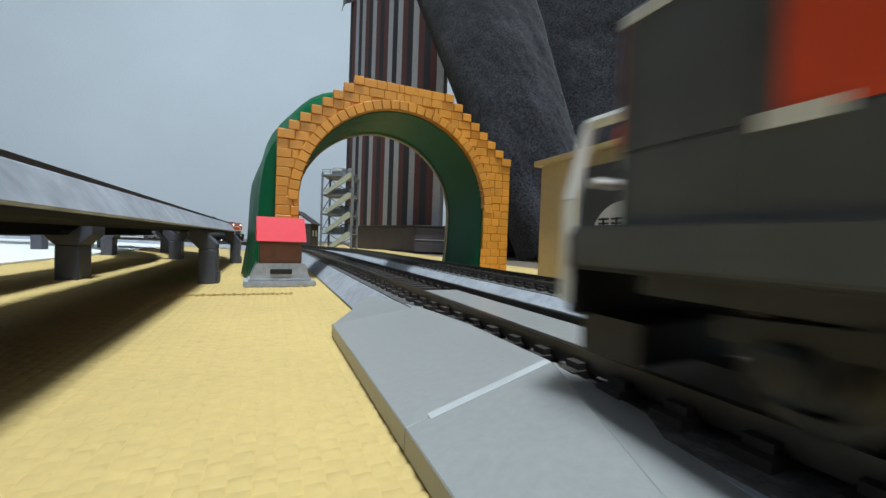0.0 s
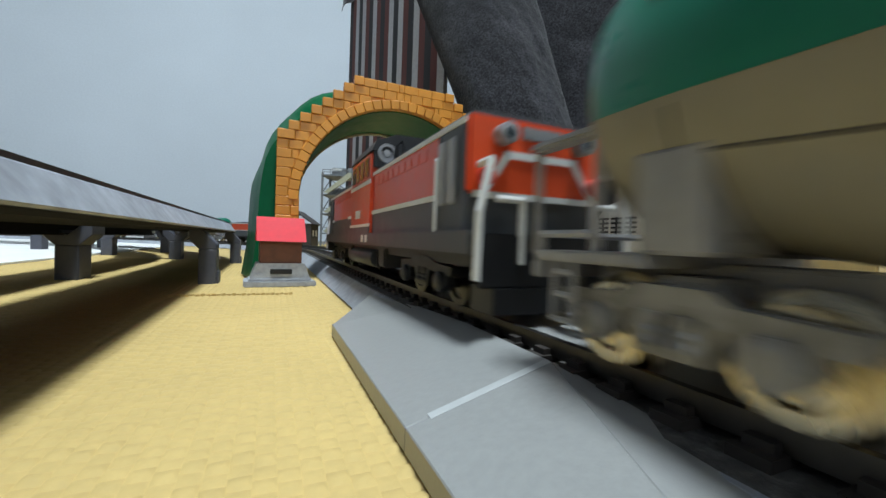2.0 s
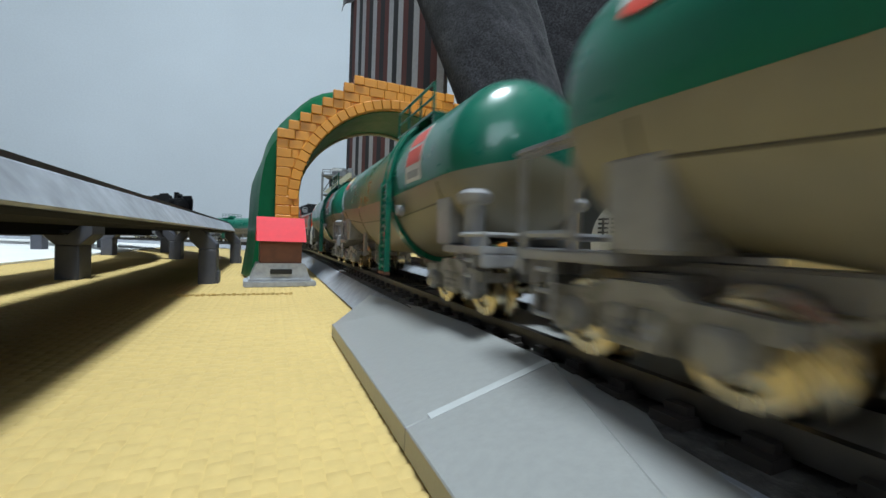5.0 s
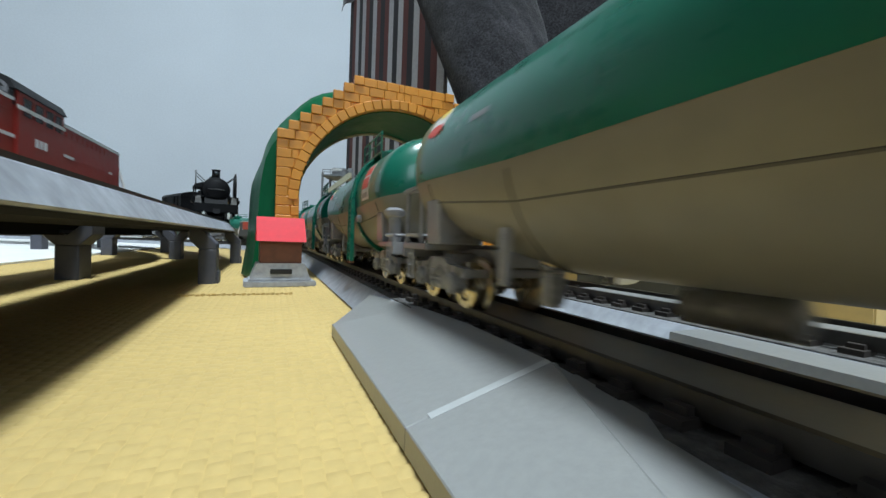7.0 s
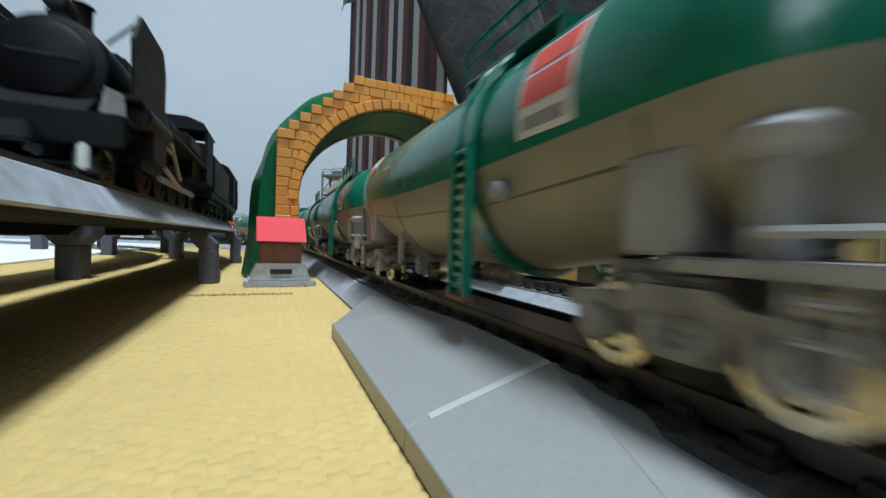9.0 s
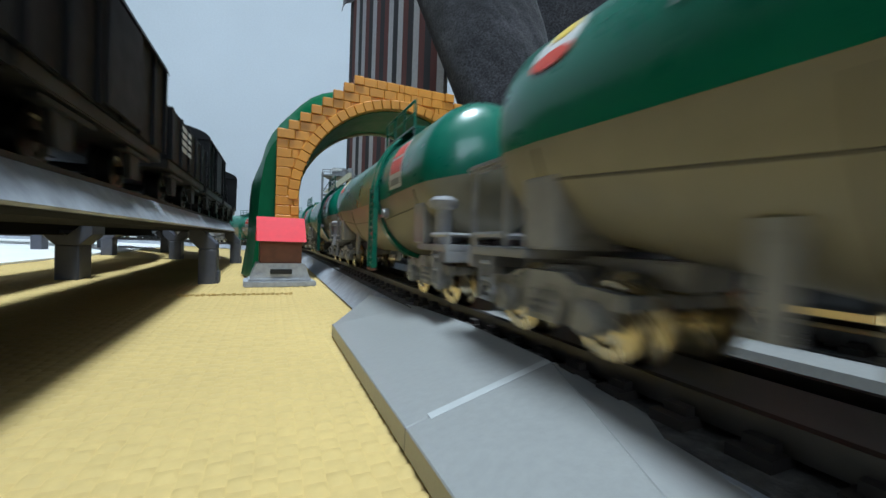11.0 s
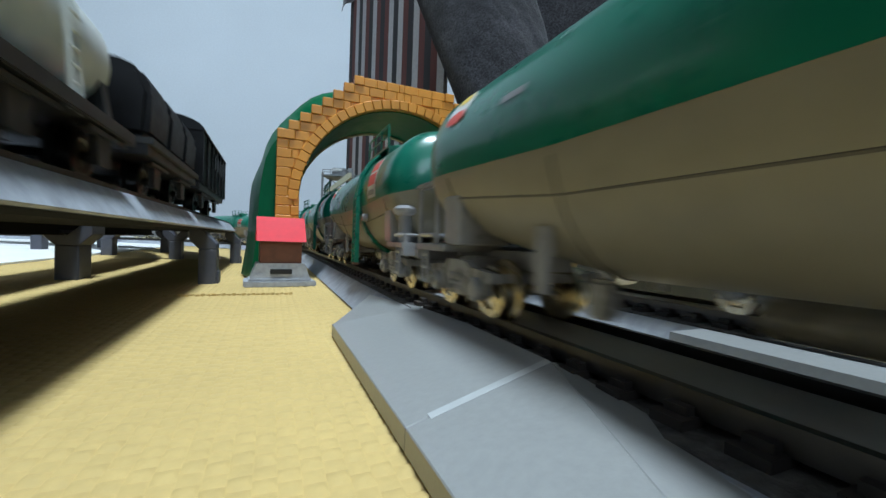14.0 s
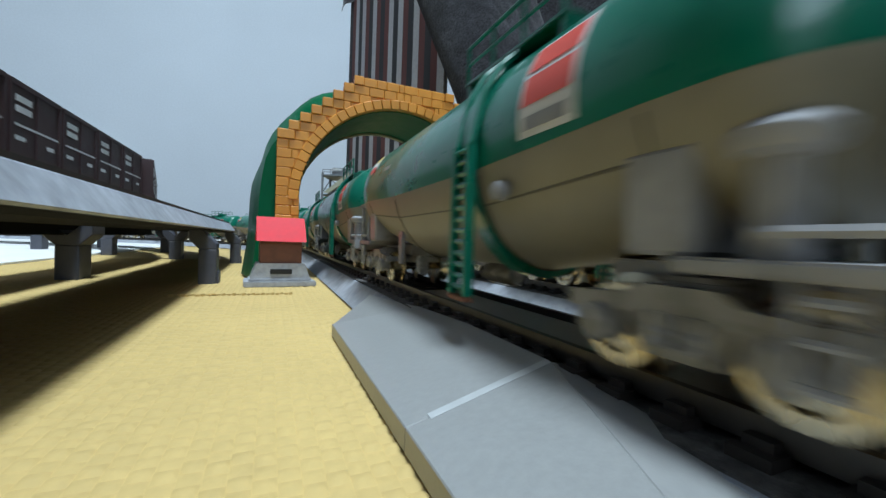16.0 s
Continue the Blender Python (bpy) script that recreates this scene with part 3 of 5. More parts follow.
def tank_wagon():
    root = thing("tank_wagon", "green and cream oil tank wagon on grey bogies", "tank wagon", "tank wagons of the oil trains")

    def belly(y):
        """Depth of the lower half: the tank is deeper in the middle."""
        return TANK_R + 2.9 * max(0.0, min(1.0, (32.0 - abs(y)) / 18.0))

    def shell(a0, a1, grow=0.0):
        bm = bm_new()
        prof = []
        for i in range(7):
            a = math.pi / 2 * i / 6
            prof.append(((TANK_R + grow) * math.sin(a) + 0.02, -TANK_HALF - 4.6 * math.cos(a)))
        body = [*prof, *((TANK_R + grow, y) for y in (-32, -23, -14, 0, 14, 23, 32)), *((r, -y) for r, y in prof[::-1])]
        lathe(bm, body, "y", (0, 0, TANK_Z), 32, a0, a1)
        for v in bm.verts:
            if v.co.z < TANK_Z * 0.001:
                v.co.z = TANK_Z * 0.001 + (v.co.z - TANK_Z * 0.001) * belly(v.co.y * 1000) / TANK_R
        return bm
    part("tank_top", shell(-13, 193), M["tank_green"], root, "glossy green upper half")
    part("tank_bottom", shell(167, 373, -0.03), M["tank_cream"], root, "cream lower half")
    # seams and straps
    for y in (-32, -14, 14, 32):
        bm = bm_new()
        lathe(bm, [(TANK_R - 0.02, y - 0.12), (TANK_R + 0.07, y - 0.08), (TANK_R + 0.07, y + 0.08), (TANK_R - 0.02, y + 0.12)], "y", (0, 0, TANK_Z), 28, 196, 344)
        for v in bm.verts:
            v.co.z = TANK_Z * 0.001 + (v.co.z - TANK_Z * 0.001) * (belly(y) / TANK_R if v.co.z < TANK_Z * 0.001 else 1)
        part("seam", bm, M["seam_line"], root)
    for sx in (-1, 1):
        bm = bm_new()
        for y0, y1 in ((-34, -14), (-14, 14), (14, 34)):
            drop = [9.0 * belly(q) / TANK_R * 0.5 for q in (y0, y1)]
            rod(bm, (sx * TANK_R * 0.857, y0, TANK_Z - drop[0] * 1.07), (sx * TANK_R * 0.857, y1, TANK_Z - drop[1] * 1.07), 0.13)
        part("long_seam", bm, M["seam_line"], root, "thin dark weld line")
    bm = bm_new()
    lathe(bm, [(TANK_R - 0.02, -13.4), (TANK_R + 0.4, -13.4), (TANK_R + 0.4, -11.2), (TANK_R - 0.02, -11.2)], "y", (0, 0, TANK_Z), 36)
    for v in bm.verts:
        if v.co.z < TANK_Z * 0.001:
            v.co.z = TANK_Z * 0.001 + (v.co.z - TANK_Z * 0.001) * (belly(0) + 0.4) / TANK_R
    part("strap", bm, M["tank_green"], root, "green strap round the middle")
    # ladder, on both sides
    for sx in (-1, 1):
        x = sx * (TANK_R + 0.55)
        for y in (-14.0, -11.0):
            bm = bm_new()
            box(bm, x - 0.5, x + 0.5, y - 0.28, y + 0.28, 2.8, 17.6, 0.1)
            for (x0, z0), (x1, z1) in zip(((x, 17.5), (sx * 9.0, 22.6), (sx * 7.2, 25.6)), ((sx * 9.0, 22.6), (sx * 7.2, 25.6), (sx * 5.6, 27.0))):
                rod(bm, (x0, y, z0), (x1, y, z1), 0.42)
            part("stringer", bm, M["tank_green"], root, "green ladder stringer")
        bm = bm_new()
        for k in range(13):
            rod(bm, (x, -14.0, 3.6 + k * 1.12), (x, -11.0, 3.6 + k * 1.12), 0.3)
        part("rungs", bm, M["tank_green"], root, "green ladder rungs")["kind"] = "stuff"
        bm = bm_new()
        box(bm, x - 0.55, x + 0.55, -14.3, -10.7, 2.3, 2.8, 0.1)
        part("foot_step", bm, M["brown_box"], root, "rusty brown foot step")
        bm = bm_new()
        lathe(bm, [(0.9, sx * (TANK_R - 0.6)), (0.8, sx * (TANK_R + 0.35)), (0.2, sx * (TANK_R + 0.5))], "x", (0, -18.2, 12.6), 12)
        part("side_cap", bm, M["frame_grey"], root, "small grey cap on the tank side")
    # walkway and manhole on top
    bm = bm_new()
    box(bm, -5.8, 5.8, -21.3, -3.3, 24.9, 25.4, 0.1)
    for k in (-20.8, -12.3, -3.8):
        box(bm, -5.6, 5.6, k - 0.25, k + 0.25, 22.6, 24.9)
    part("walkway", bm, M["tank_green"], root, "green roof walkway")
    for y, r, h in ((-12.3, 2.9, 27.6), (-17.8, 1.2, 27.0), (-7.0, 1.0, 27.4)):
        bm = bm_new()
        lathe(bm, [(r, 24.0), (r, h - 0.6), (r * 0.85, h - 0.1), (0.05, h)], "z", (0, y, 0), 16)
        part("manhole" if r > 2 else "valve", bm, M["tank_green"], root)
    for sx in (-1, 1):
        bm = bm_new()
        for y in (-21.0, -15.2, -9.4, -3.6):
            rod(bm, (sx * 5.6, y, 25.2), (sx * 5.6, y, 29.6), 0.24)
        rod(bm, (sx * 5.6, -21.0, 29.6), (sx * 5.6, -3.6, 29.6), 0.24)
        rod(bm, (sx * 5.6, -21.0, 27.5), (sx * 5.6, -3.6, 27.5), 0.2)
        part("guard_rail", bm, M["tank_green"], root, "thin green guard rail")

    # marks on the sides, wrapped on the tank
    def patch(y0, y1, a0, a1, material, name, lift, parent, rounded=False):
        bm = bm_new()
        ny, na = 10, 6
        g = []
        for i in range(ny + 1):
            row = []
            for j in range(na + 1):
                u, v = i / ny * 2 - 1, j / na * 2 - 1
                if rounded:
                    u, v = u * math.sqrt(1 - v * v / 2), v * math.sqrt(1 - u * u / 2)
                y, a = (y0 + y1) / 2 + u * (y1 - y0) / 2, radians((a0 + a1) / 2 + v * (a1 - a0) / 2)
                row.append(bm.verts.new(Vector(((TANK_R + lift) * math.cos(a), y, TANK_Z + (TANK_R + lift) * math.sin(a))) * 0.001))
            g.append(row)
        for i in range(ny):
            for j in range(na):
                bm.faces.new((g[i][j], g[i + 1][j], g[i + 1][j + 1], g[i][j + 1]))
        r = bmesh.ops.solidify(bm, geom=bm.faces[:], thickness=0.00004)
        return part(name, bm, M[material], parent)
    for side in (0, 1):
        f = (lambda a: a) if side == 0 else (lambda a: 180 - a)
        def mark(y0, y1, lo, hi, *rest, **kw):
            a, b = sorted((f(lo), f(hi)))
            return patch(y0, y1, a, b, *rest, **kw)
        plate = mark(-27.3, -20.9, -10, 37, "white", "mark_panel", 0.06, root)
        mark(-26.9, -21.3, 21, 34.5, "red_small", "red_field", 0.12, plate)
        mark(-26.9, -21.3, 4, 18, "red_small", "red_field", 0.12, plate)
        mark(-26.5, -21.7, -7, -1, "frame_grey", "lettering", 0.12, plate)
        oval = mark(28.5, 33.6, 18, 46, "white", "oval_mark", 0.06, root, rounded=True)
        mark(28.8, 33.3, 18.5, 28, "red_small", "red_edge", 0.12, oval, rounded=True)
        mark(29.4, 32.4, 34, 44, "yellow_small", "yellow_edge", 0.12, oval, rounded=True)
        mark(17.2, 20.8, 13, 17, "frame_grey", "lettering", 0.06, root)

    # frame and platforms
    bm = bm_new()
    for sy in (-1, 1):
        bm = bm_new()
        box(bm, -2.6, 2.6, *sorted((sy * 24, sy * 42.4)), 5.2, 7.2, 0.2)
        part("draft_sill", bm, M["frame_grey"], root)
        a, b = sorted((sy * 33.5, sy * 43.0))
        bm = bm_new()
        box(bm, -8.9, 8.9, a, b, 6.9, 7.7, 0.15)
        part("end_deck", bm, M["frame_grey"], root, "grey end deck")
        bm = bm_new()
        box(bm, -8.9, 8.9, *sorted((sy * 42.3, sy * 43.2)), 5.6, 6.9, 0.15)
        part("end_sill", bm, M["frame_grey"], root)
        for sx in (-1, 1):
            bm = bm_new()
            prism(bm, [(sx * 2.2, 7.7), (sx * 8.4, 7.7), (sx * 8.6, 13.4), (sx * 7.9, 13.8), (sx * 4.4, 9.6), (sx * 2.2, 8.2)], *sorted((sy * 30.4, sy * 34.4)))
            bmesh.ops.bevel(bm, geom=bm.edges[:], offset=0.00025, segments=1, affect="EDGES")
            part("saddle", bm, M["frame_grey"], root, "grey saddle under the tank end", 25)
            if sy < 0:
                bm = bm_new()
                lathe(bm, [(1.15, 7.6), (1.15, 12.2), (1.9, 12.5), (2.1, 12.9), (2.1, 13.4), (1.5, 13.9), (0.05, 14.1)], "z", (sx * 6.8, -37.4, 0), 16)
                part("brake_stand", bm, M["frame_grey"], root, "grey hand-brake stand with a mushroom top")
            else:
                bm = bm_new()
                for yy in (37.6, 43.8):
                    rod(bm, (sx * 8.0, yy, 7.4), (sx * 8.0, yy, 15.6), 0.34, 8)
                box(bm, sx * 8.0 - 0.75, sx * 8.0 + 0.75, 37.0, 44.4, 15.3, 16.0, 0.25)
                part("side_rail", bm, M["frame_grey"], root, "tall grey platform rail")
            bm = bm_new()
            rod(bm, (sx * 8.4, sy * 37.4, 8.9), (sx * 8.4, sy * 42.6, 8.9), 0.3)
            rod(bm, (sx * 8.4, sy * 42.6, 7.6), (sx * 8.4, sy * 42.6, 9.1), 0.3)
            part("low_rail", bm, M["frame_grey"], root)
            bm = bm_new()
            for q in (-0.9, 0.9):
                rod(bm, (sx * 8.6, sy * 39.9 + q, 2.6), (sx * 8.6, sy * 39.9 + q, 7.4), 0.25)
            for z in (2.8, 4.6, 6.2):
                rod(bm, (sx * 8.6, sy * 39.9 - 0.9, z), (sx * 8.6, sy * 39.9 + 0.9, z), 0.22)
            part("step", bm, M["frame_grey"], root)
        bm = bm_new()
        rod(bm, (-8.4, sy * 42.6, 8.9), (8.4, sy * 42.6, 8.9), 0.3)
        part("end_rail", bm, M["frame_grey"], root, "low grey end rail")
        bogie(root, sy * 33.0, 10.4)
        coupler(root, sy * 43.0, sy * 45.6)
    bm = bm_new()
    lathe(bm, [(1.4, -7), (1.6, -6.6), (1.6, 0.6), (1.4, 1)], "y", (4.6, 6, 3.6), 12)
    part("brake_cylinder", bm, M["bogie"], root)
    bm = bm_new()
    box(bm, -5.4, -3.8, 12, 14, 2.6, 5.6, 0.3)
    part("valve_box", bm, M["bogie"], root)
    for sx in (-1, 1):
        bm = bm_new()
        prism(bm, [(16.4, 9.6), (16.7, 4.0), (17.9, 4.0), (18.2, 9.6)], *sorted((sx * 6.6, sx * 7.2)), "x")
        part("hanger_bracket", bm, M["frame_grey"], root)
    for ob in root.children:
        if ob.name.split(".")[0] in ("walkway", "manhole", "valve", "guard_rail"):
            ob.location.z = 0.0024
    return root


def diesel_loco(red="orange", band="grey_loco", label="", renewed=True):
    root = thing("diesel_locomotive", label, "locomotive")
    bm = bm_new()
    box(bm, -9.9, 9.9, -54, 54, 6.6, 9.0, 0.2)
    box(bm, -8.0, 8.0, -50, 50, 5.4, 6.6, 0.1)
    part("underframe", bm, M["frame_dark"], root, "dark sooty main frame")
    for sy in (-1, 1):
        y0, y1 = sorted((sy * 10.0, sy * 50.6))
        bm = bm_new()
        box(bm, -9.3, 9.3, y0, y1, 9.0, 13.4, 0.15)
        part("hood_band", bm, M[band], root, "lower band of the hood")
        bm = bm_new()
        e0, e1 = sorted((sy * 10.0, sy * 43.0 if renewed else sy * 50.5))
        prism(bm, [(-9.2, 13.4), (9.2, 13.4), (9.2, 21.0), (-9.2, 21.0)], e0, e1)
        hood = part("hood", bm, M[red], root, "hood side painted red")
        for sx in (-1, 1):
            for k in range(9):
                yy = sy * (13.5 + k * 3.1)
                bm = bm_new()
                box(bm, sx * 9.2 - 0.14, sx * 9.2 + 0.14, yy - 1.1, yy + 1.1, 18.4, 20.0, 0.05)
                part("vent", bm, M[red], hood)
        if renewed:
            bm = bm_new()
            box(bm, -9.25, 9.25, *sorted((sy * 43.0, sy * 50.5)), 13.4, 21.0, 0.1)
            part("radiator_panel", bm, M["grey_loco"], root, "grey radiator end of the hood")
            for sx in (-1, 1):
                for k in range(2 if sy < 0 else 0):
                    bm = bm_new()
                    box(bm, sx * 9.45 - 0.22, sx * 9.45 + 0.22, -46.0 - k * 2.6, -43.9 - k * 2.6, 12.2, 19.6, 0.2)
                    part("radiator_door", bm, M["frame_grey"], root, "pale grey radiator door")
                for y in (43.6, 50.1):
                    bm = bm_new()
                    box(bm, sx * 9.32 - 0.1, sx * 9.32 + 0.1, *sorted((sy * y, sy * (y + 0.35))), 9.6, 20.4, 0.05)
                    part("panel_edge", bm, M["grey_loco"], root)
        bm = bm_new()
        prism(bm, [(-9.3, 21.0), (9.3, 21.0), (8.9, 21.7), (7.4, 22.1), (-7.4, 22.1), (-8.9, 21.7)], y0, y1 if sy > 0 else y1)
        lathe(bm, [(3.6, 22.0), (3.6, 22.8), (3.0, 23.0), (0.1, 23.0)], "z", (0, sy * 44, 0), 16)
        box(bm, -4.2, 4.2, *sorted((sy * 18, sy * 34)), 22.0, 22.9, 0.2)
        part("hood_roof", bm, M["grey_loco"], root, "grey hood roof with fan")
        # white edging
        for sx in (-1, 1):
            bm = bm_new()
            box(bm, sx * 9.32 - 0.1, sx * 9.32 + 0.1, y0, y1, 20.6, 21.2)
            part("stripe", bm, M["white"], root, "white edge line")
            for w0, w1 in ((10.0, 16.4), (41.0, 43.6)) if sy > 0 else ((-42.6, -10.0),):
                bm = bm_new()
                box(bm, sx * 9.34 - 0.1, sx * 9.34 + 0.1, w0, w1, 13.0, 13.7)
                part("stripe", bm, M["white"], root, "white line along the hood")
        # nose
        bm = bm_new()
        box(bm, -9.2, 9.2, *sorted((sy * 50.2, sy * 51.0)), 13.2, 21.6, 0.35)
        part("nose", bm, M[red], root, "red nose")
        bm = bm_new()
        ny = sy * 51.1
        for sx in (-1, 1):
            prism(bm, [(sx * 7.9, 13.2), (sx * 6.9, 13.2), (sx * 4.0, 17.6), (sx * 5.0, 17.6)], *sorted((ny, ny + sy * 0.12)))
        box(bm, -5.0, 5.0, *sorted((ny, ny + sy * 0.12)), 17.2, 18.0)
        box(bm, -8.6, 8.6, *sorted((ny, ny + sy * 0.12)), 12.8, 13.5)
        part("nose_band", bm, M["white"], root, "white V band on the nose")
        bm = bm_new()
        for sx in (-1, 1):
            lathe(bm, [(1.15, sy * 50.9), (1.15, sy * 52.6), (0.85, sy * 52.7)], "y", (sx * 5.2, 0, 19.6), 14)
        box(bm, -2.6, 2.6, *sorted((sy * 50.9, sy * 51.3)), 19.5, 20.9, 0.1)
        part("headlight_housing", bm, M["frame_grey"], root, "silver headlight rims")
        for sx in (-1, 1):
            bm = bm_new()
            lathe(bm, [(0.8, sy * 52.65), (0.1, sy * 52.85)], "y", (sx * 5.2, 0, 19.6), 12)
            part("headlight", bm, M["lamp_glow"] if sy > 0 else M["glass_dark"], root)
            bm = bm_new()
            lathe(bm, [(1.0, sy * 50.9), (0.95, sy * 52.0), (0.1, sy * 52.2)], "y", (sx * 7.2, 0, 15.0), 12)
            part("tail_light", bm, M["red_small"], root)
        # end platform, white handrails, buffer beam
        bm = bm_new()
        box(bm, -9.4, 9.4, *sorted((sy * 53.6, sy * 54.4)), 3.6, 9.0, 0.2)
        prism(bm, [(sy * 50, 1.0), (sy * 54.6, 1.0), (sy * 54.6, 3.6), (sy * 50, 3.6)], -7.8, 7.8, "x")
        part("buffer_beam", bm, M["black"], root, "black buffer beam and snow guard")
        for sx in (-1, 1):
            bm = bm_new()
            pts = [(sx * 9.6, sy * 54.3, 4.4), (sx * 9.5, sy * 54.3, 11.0), (sx * 8.2, sy * 54.1, 16.2), (sx * 8.0, sy * 51.4, 16.2)]
            for p, q in zip(pts, pts[1:]):
                rod(bm, p, q, 0.42, 8)
            part("handrail", bm, M["white"], root, "white bent end handrail")
            bm = bm_new()
            for p, q in zip(((sx * 4.6, sy * 54.3, 6.0), (sx * 4.6, sy * 54.3, 12.4)), ((sx * 4.6, sy * 54.3, 12.4), (sx * 7.6, sy * 54.3, 12.4))):
                rod(bm, p, q, 0.36, 8)
            part("handrail", bm, M["white"], root, "white coupler-side handrail")
            if sy > 0:
                continue
            bm = bm_new()
            pts = [(sx * 9.8, sy * 44.0, 9.0), (sx * 9.8, sy * 44.0, 17.5), (sx * 9.5, sy * 43.4, 17.9)]
            for p, q in zip(pts, pts[1:]):
                rod(bm, p, q, 0.22, 8)
            part("handrail", bm, M["white"], root, "white handrail")
        coupler(root, sy * 54.4, sy * 57.4)
        bogie(root, sy * 36.0, 13.5, "black", AXLE_STEEL, 8.2, 6.4)
    for sx in (-1, 1):
        bm = bm_new()
        box(bm, *sorted((sx * 9.2, sx * 10.1)), -53.4, 53.4, 6.9, 9.3, 0.15)
        part("side_sill", bm, M[band], root, "long grey side sill")
        if renewed:
            for yy in (-8.5, -4.8):
                bm = bm_new()
                box(bm, sx * 10.1 - 0.1, sx * 10.1 + 0.1, yy - 0.9, yy + 0.9, 7.4, 8.9, 0.05)
                part("data_plate", bm, M["white"], root, "small white data plate")
            bm = bm_new()
            box(bm, sx * 9.86 - 0.1, sx * 9.86 + 0.1, -10.0, 10.0, 9.0, 10.6)
            part("cab_skirt", bm, M["grey_loco"], root, "grey skirt below the cab")
            bm = bm_new()
            box(bm, sx * 9.88 - 0.1, sx * 9.88 + 0.1, -10.0, 10.0, 10.6, 11.2)
            part("stripe", bm, M["white"], root, "white line above the skirt")
    # cab
    bm = bm_new()
    box(bm, -9.8, 9.8, -10.0, 10.0, 9.0, 20.0, 0.3)
    part("cab", bm, M[red], root, "red cab body")
    bm = bm_new()
    box(bm, -9.75, 9.75, -9.9, 9.9, 20.0, 25.6, 0.3)
    part("cab_upper", bm, M[red], root)
    for sx in (-1, 1):
        for k in (-6.2, -1.6, 3.0, 7.2):
            bm = bm_new()
            box(bm, sx * 9.8 - 0.12, sx * 9.8 + 0.12, k - 1.7, k + 1.3, 20.8, 24.6, 0.1)
            part("window", bm, M["glass_dark"], root)
        bm = bm_new()
        box(bm, sx * 9.86 - 0.12, sx * 9.86 + 0.12, -10.0, 10.0, 19.2, 20.0)
        part("stripe", bm, M["white"], root, "white band under the cab windows")
        letter_bars(root, Matrix.Translation((sx * 0.0099, -0.0035, 0.0125)) if sx > 0 else Matrix.Translation((-0.0099, 0.0035, 0.0125)) @ pose(0, 0, 0, 0, 0, 180), (1.2, 1.2, 1.2), 1.8, 0.6, name="lettering")
    bm = bm_new()
    prism(bm, [(-9.9, 25.6), (9.9, 25.6), (9.0, 27.6), (5.0, 29.2), (-5.0, 29.2), (-9.0, 27.6)], -11.0, 11.0)
    for sy in (-1, 1):
        box(bm, -9.4, 9.4, *sorted((sy * 9.9, sy * 10.8)), 22.2, 26.4, 0.2)
        box(bm, -5.5, 5.5, *sorted((sy * 10.5, sy * 15)), 22.2, 27.4, 0.8)
    part("cab_roof", bm, M["black"], root, "black cab roof and end hoods", 25)
    for sy in (-1, 1):
        for sx in (-1, 1):
            bm = bm_new()
            lathe(bm, [(1.9, sy * 10.8), (1.9, sy * 11.3), (1.35, sy * 11.3), (1.35, sy * 10.9)], "y", (sx * 6.9, 0, 25.2), 18)
            lathe(bm, [(0.8, sy * 10.8), (0.7, sy * 11.2), (0.1, sy * 11.25)], "y", (sx * 6.9, 0, 25.2), 14)
            part("round_window", bm, M["frame_grey"], root, "silver ringed round window")
    bm = bm_new()
    for k in (-3.5, 3.5):
        rod(bm, (k, 2, 29), (k, 2, 30.4), 0.4)
        rod(bm, (k, 0.6, 30.2), (k, 4.2, 30.2), 0.5)
    part("horn", bm, M["frame_grey"], root)
    bm = bm_new()
    box(bm, -8.4, 8.4, -12, 12, 2.4, 6.4, 0.5)
    part("fuel_tank", bm, M["frame_dark"], root, "dull fuel tank under the frame")
    for y in (-16, 16):
        bm = bm_new()
        box(bm, -8.8, 8.8, y - 2, y + 2, 3.0, 6.4, 0.3)
        part("battery_box", bm, M["frame_dark"], root)
    for sx in (-1, 1):
        bm = bm_new()
        lathe(bm, [(1.6, -11), (1.8, -10.5), (1.8, 10.5), (1.6, 11)], "y", (sx * 8.0, 0, 4.2), 12)
        part("air_cylinder", bm, M["frame_dark"], root)
    return root


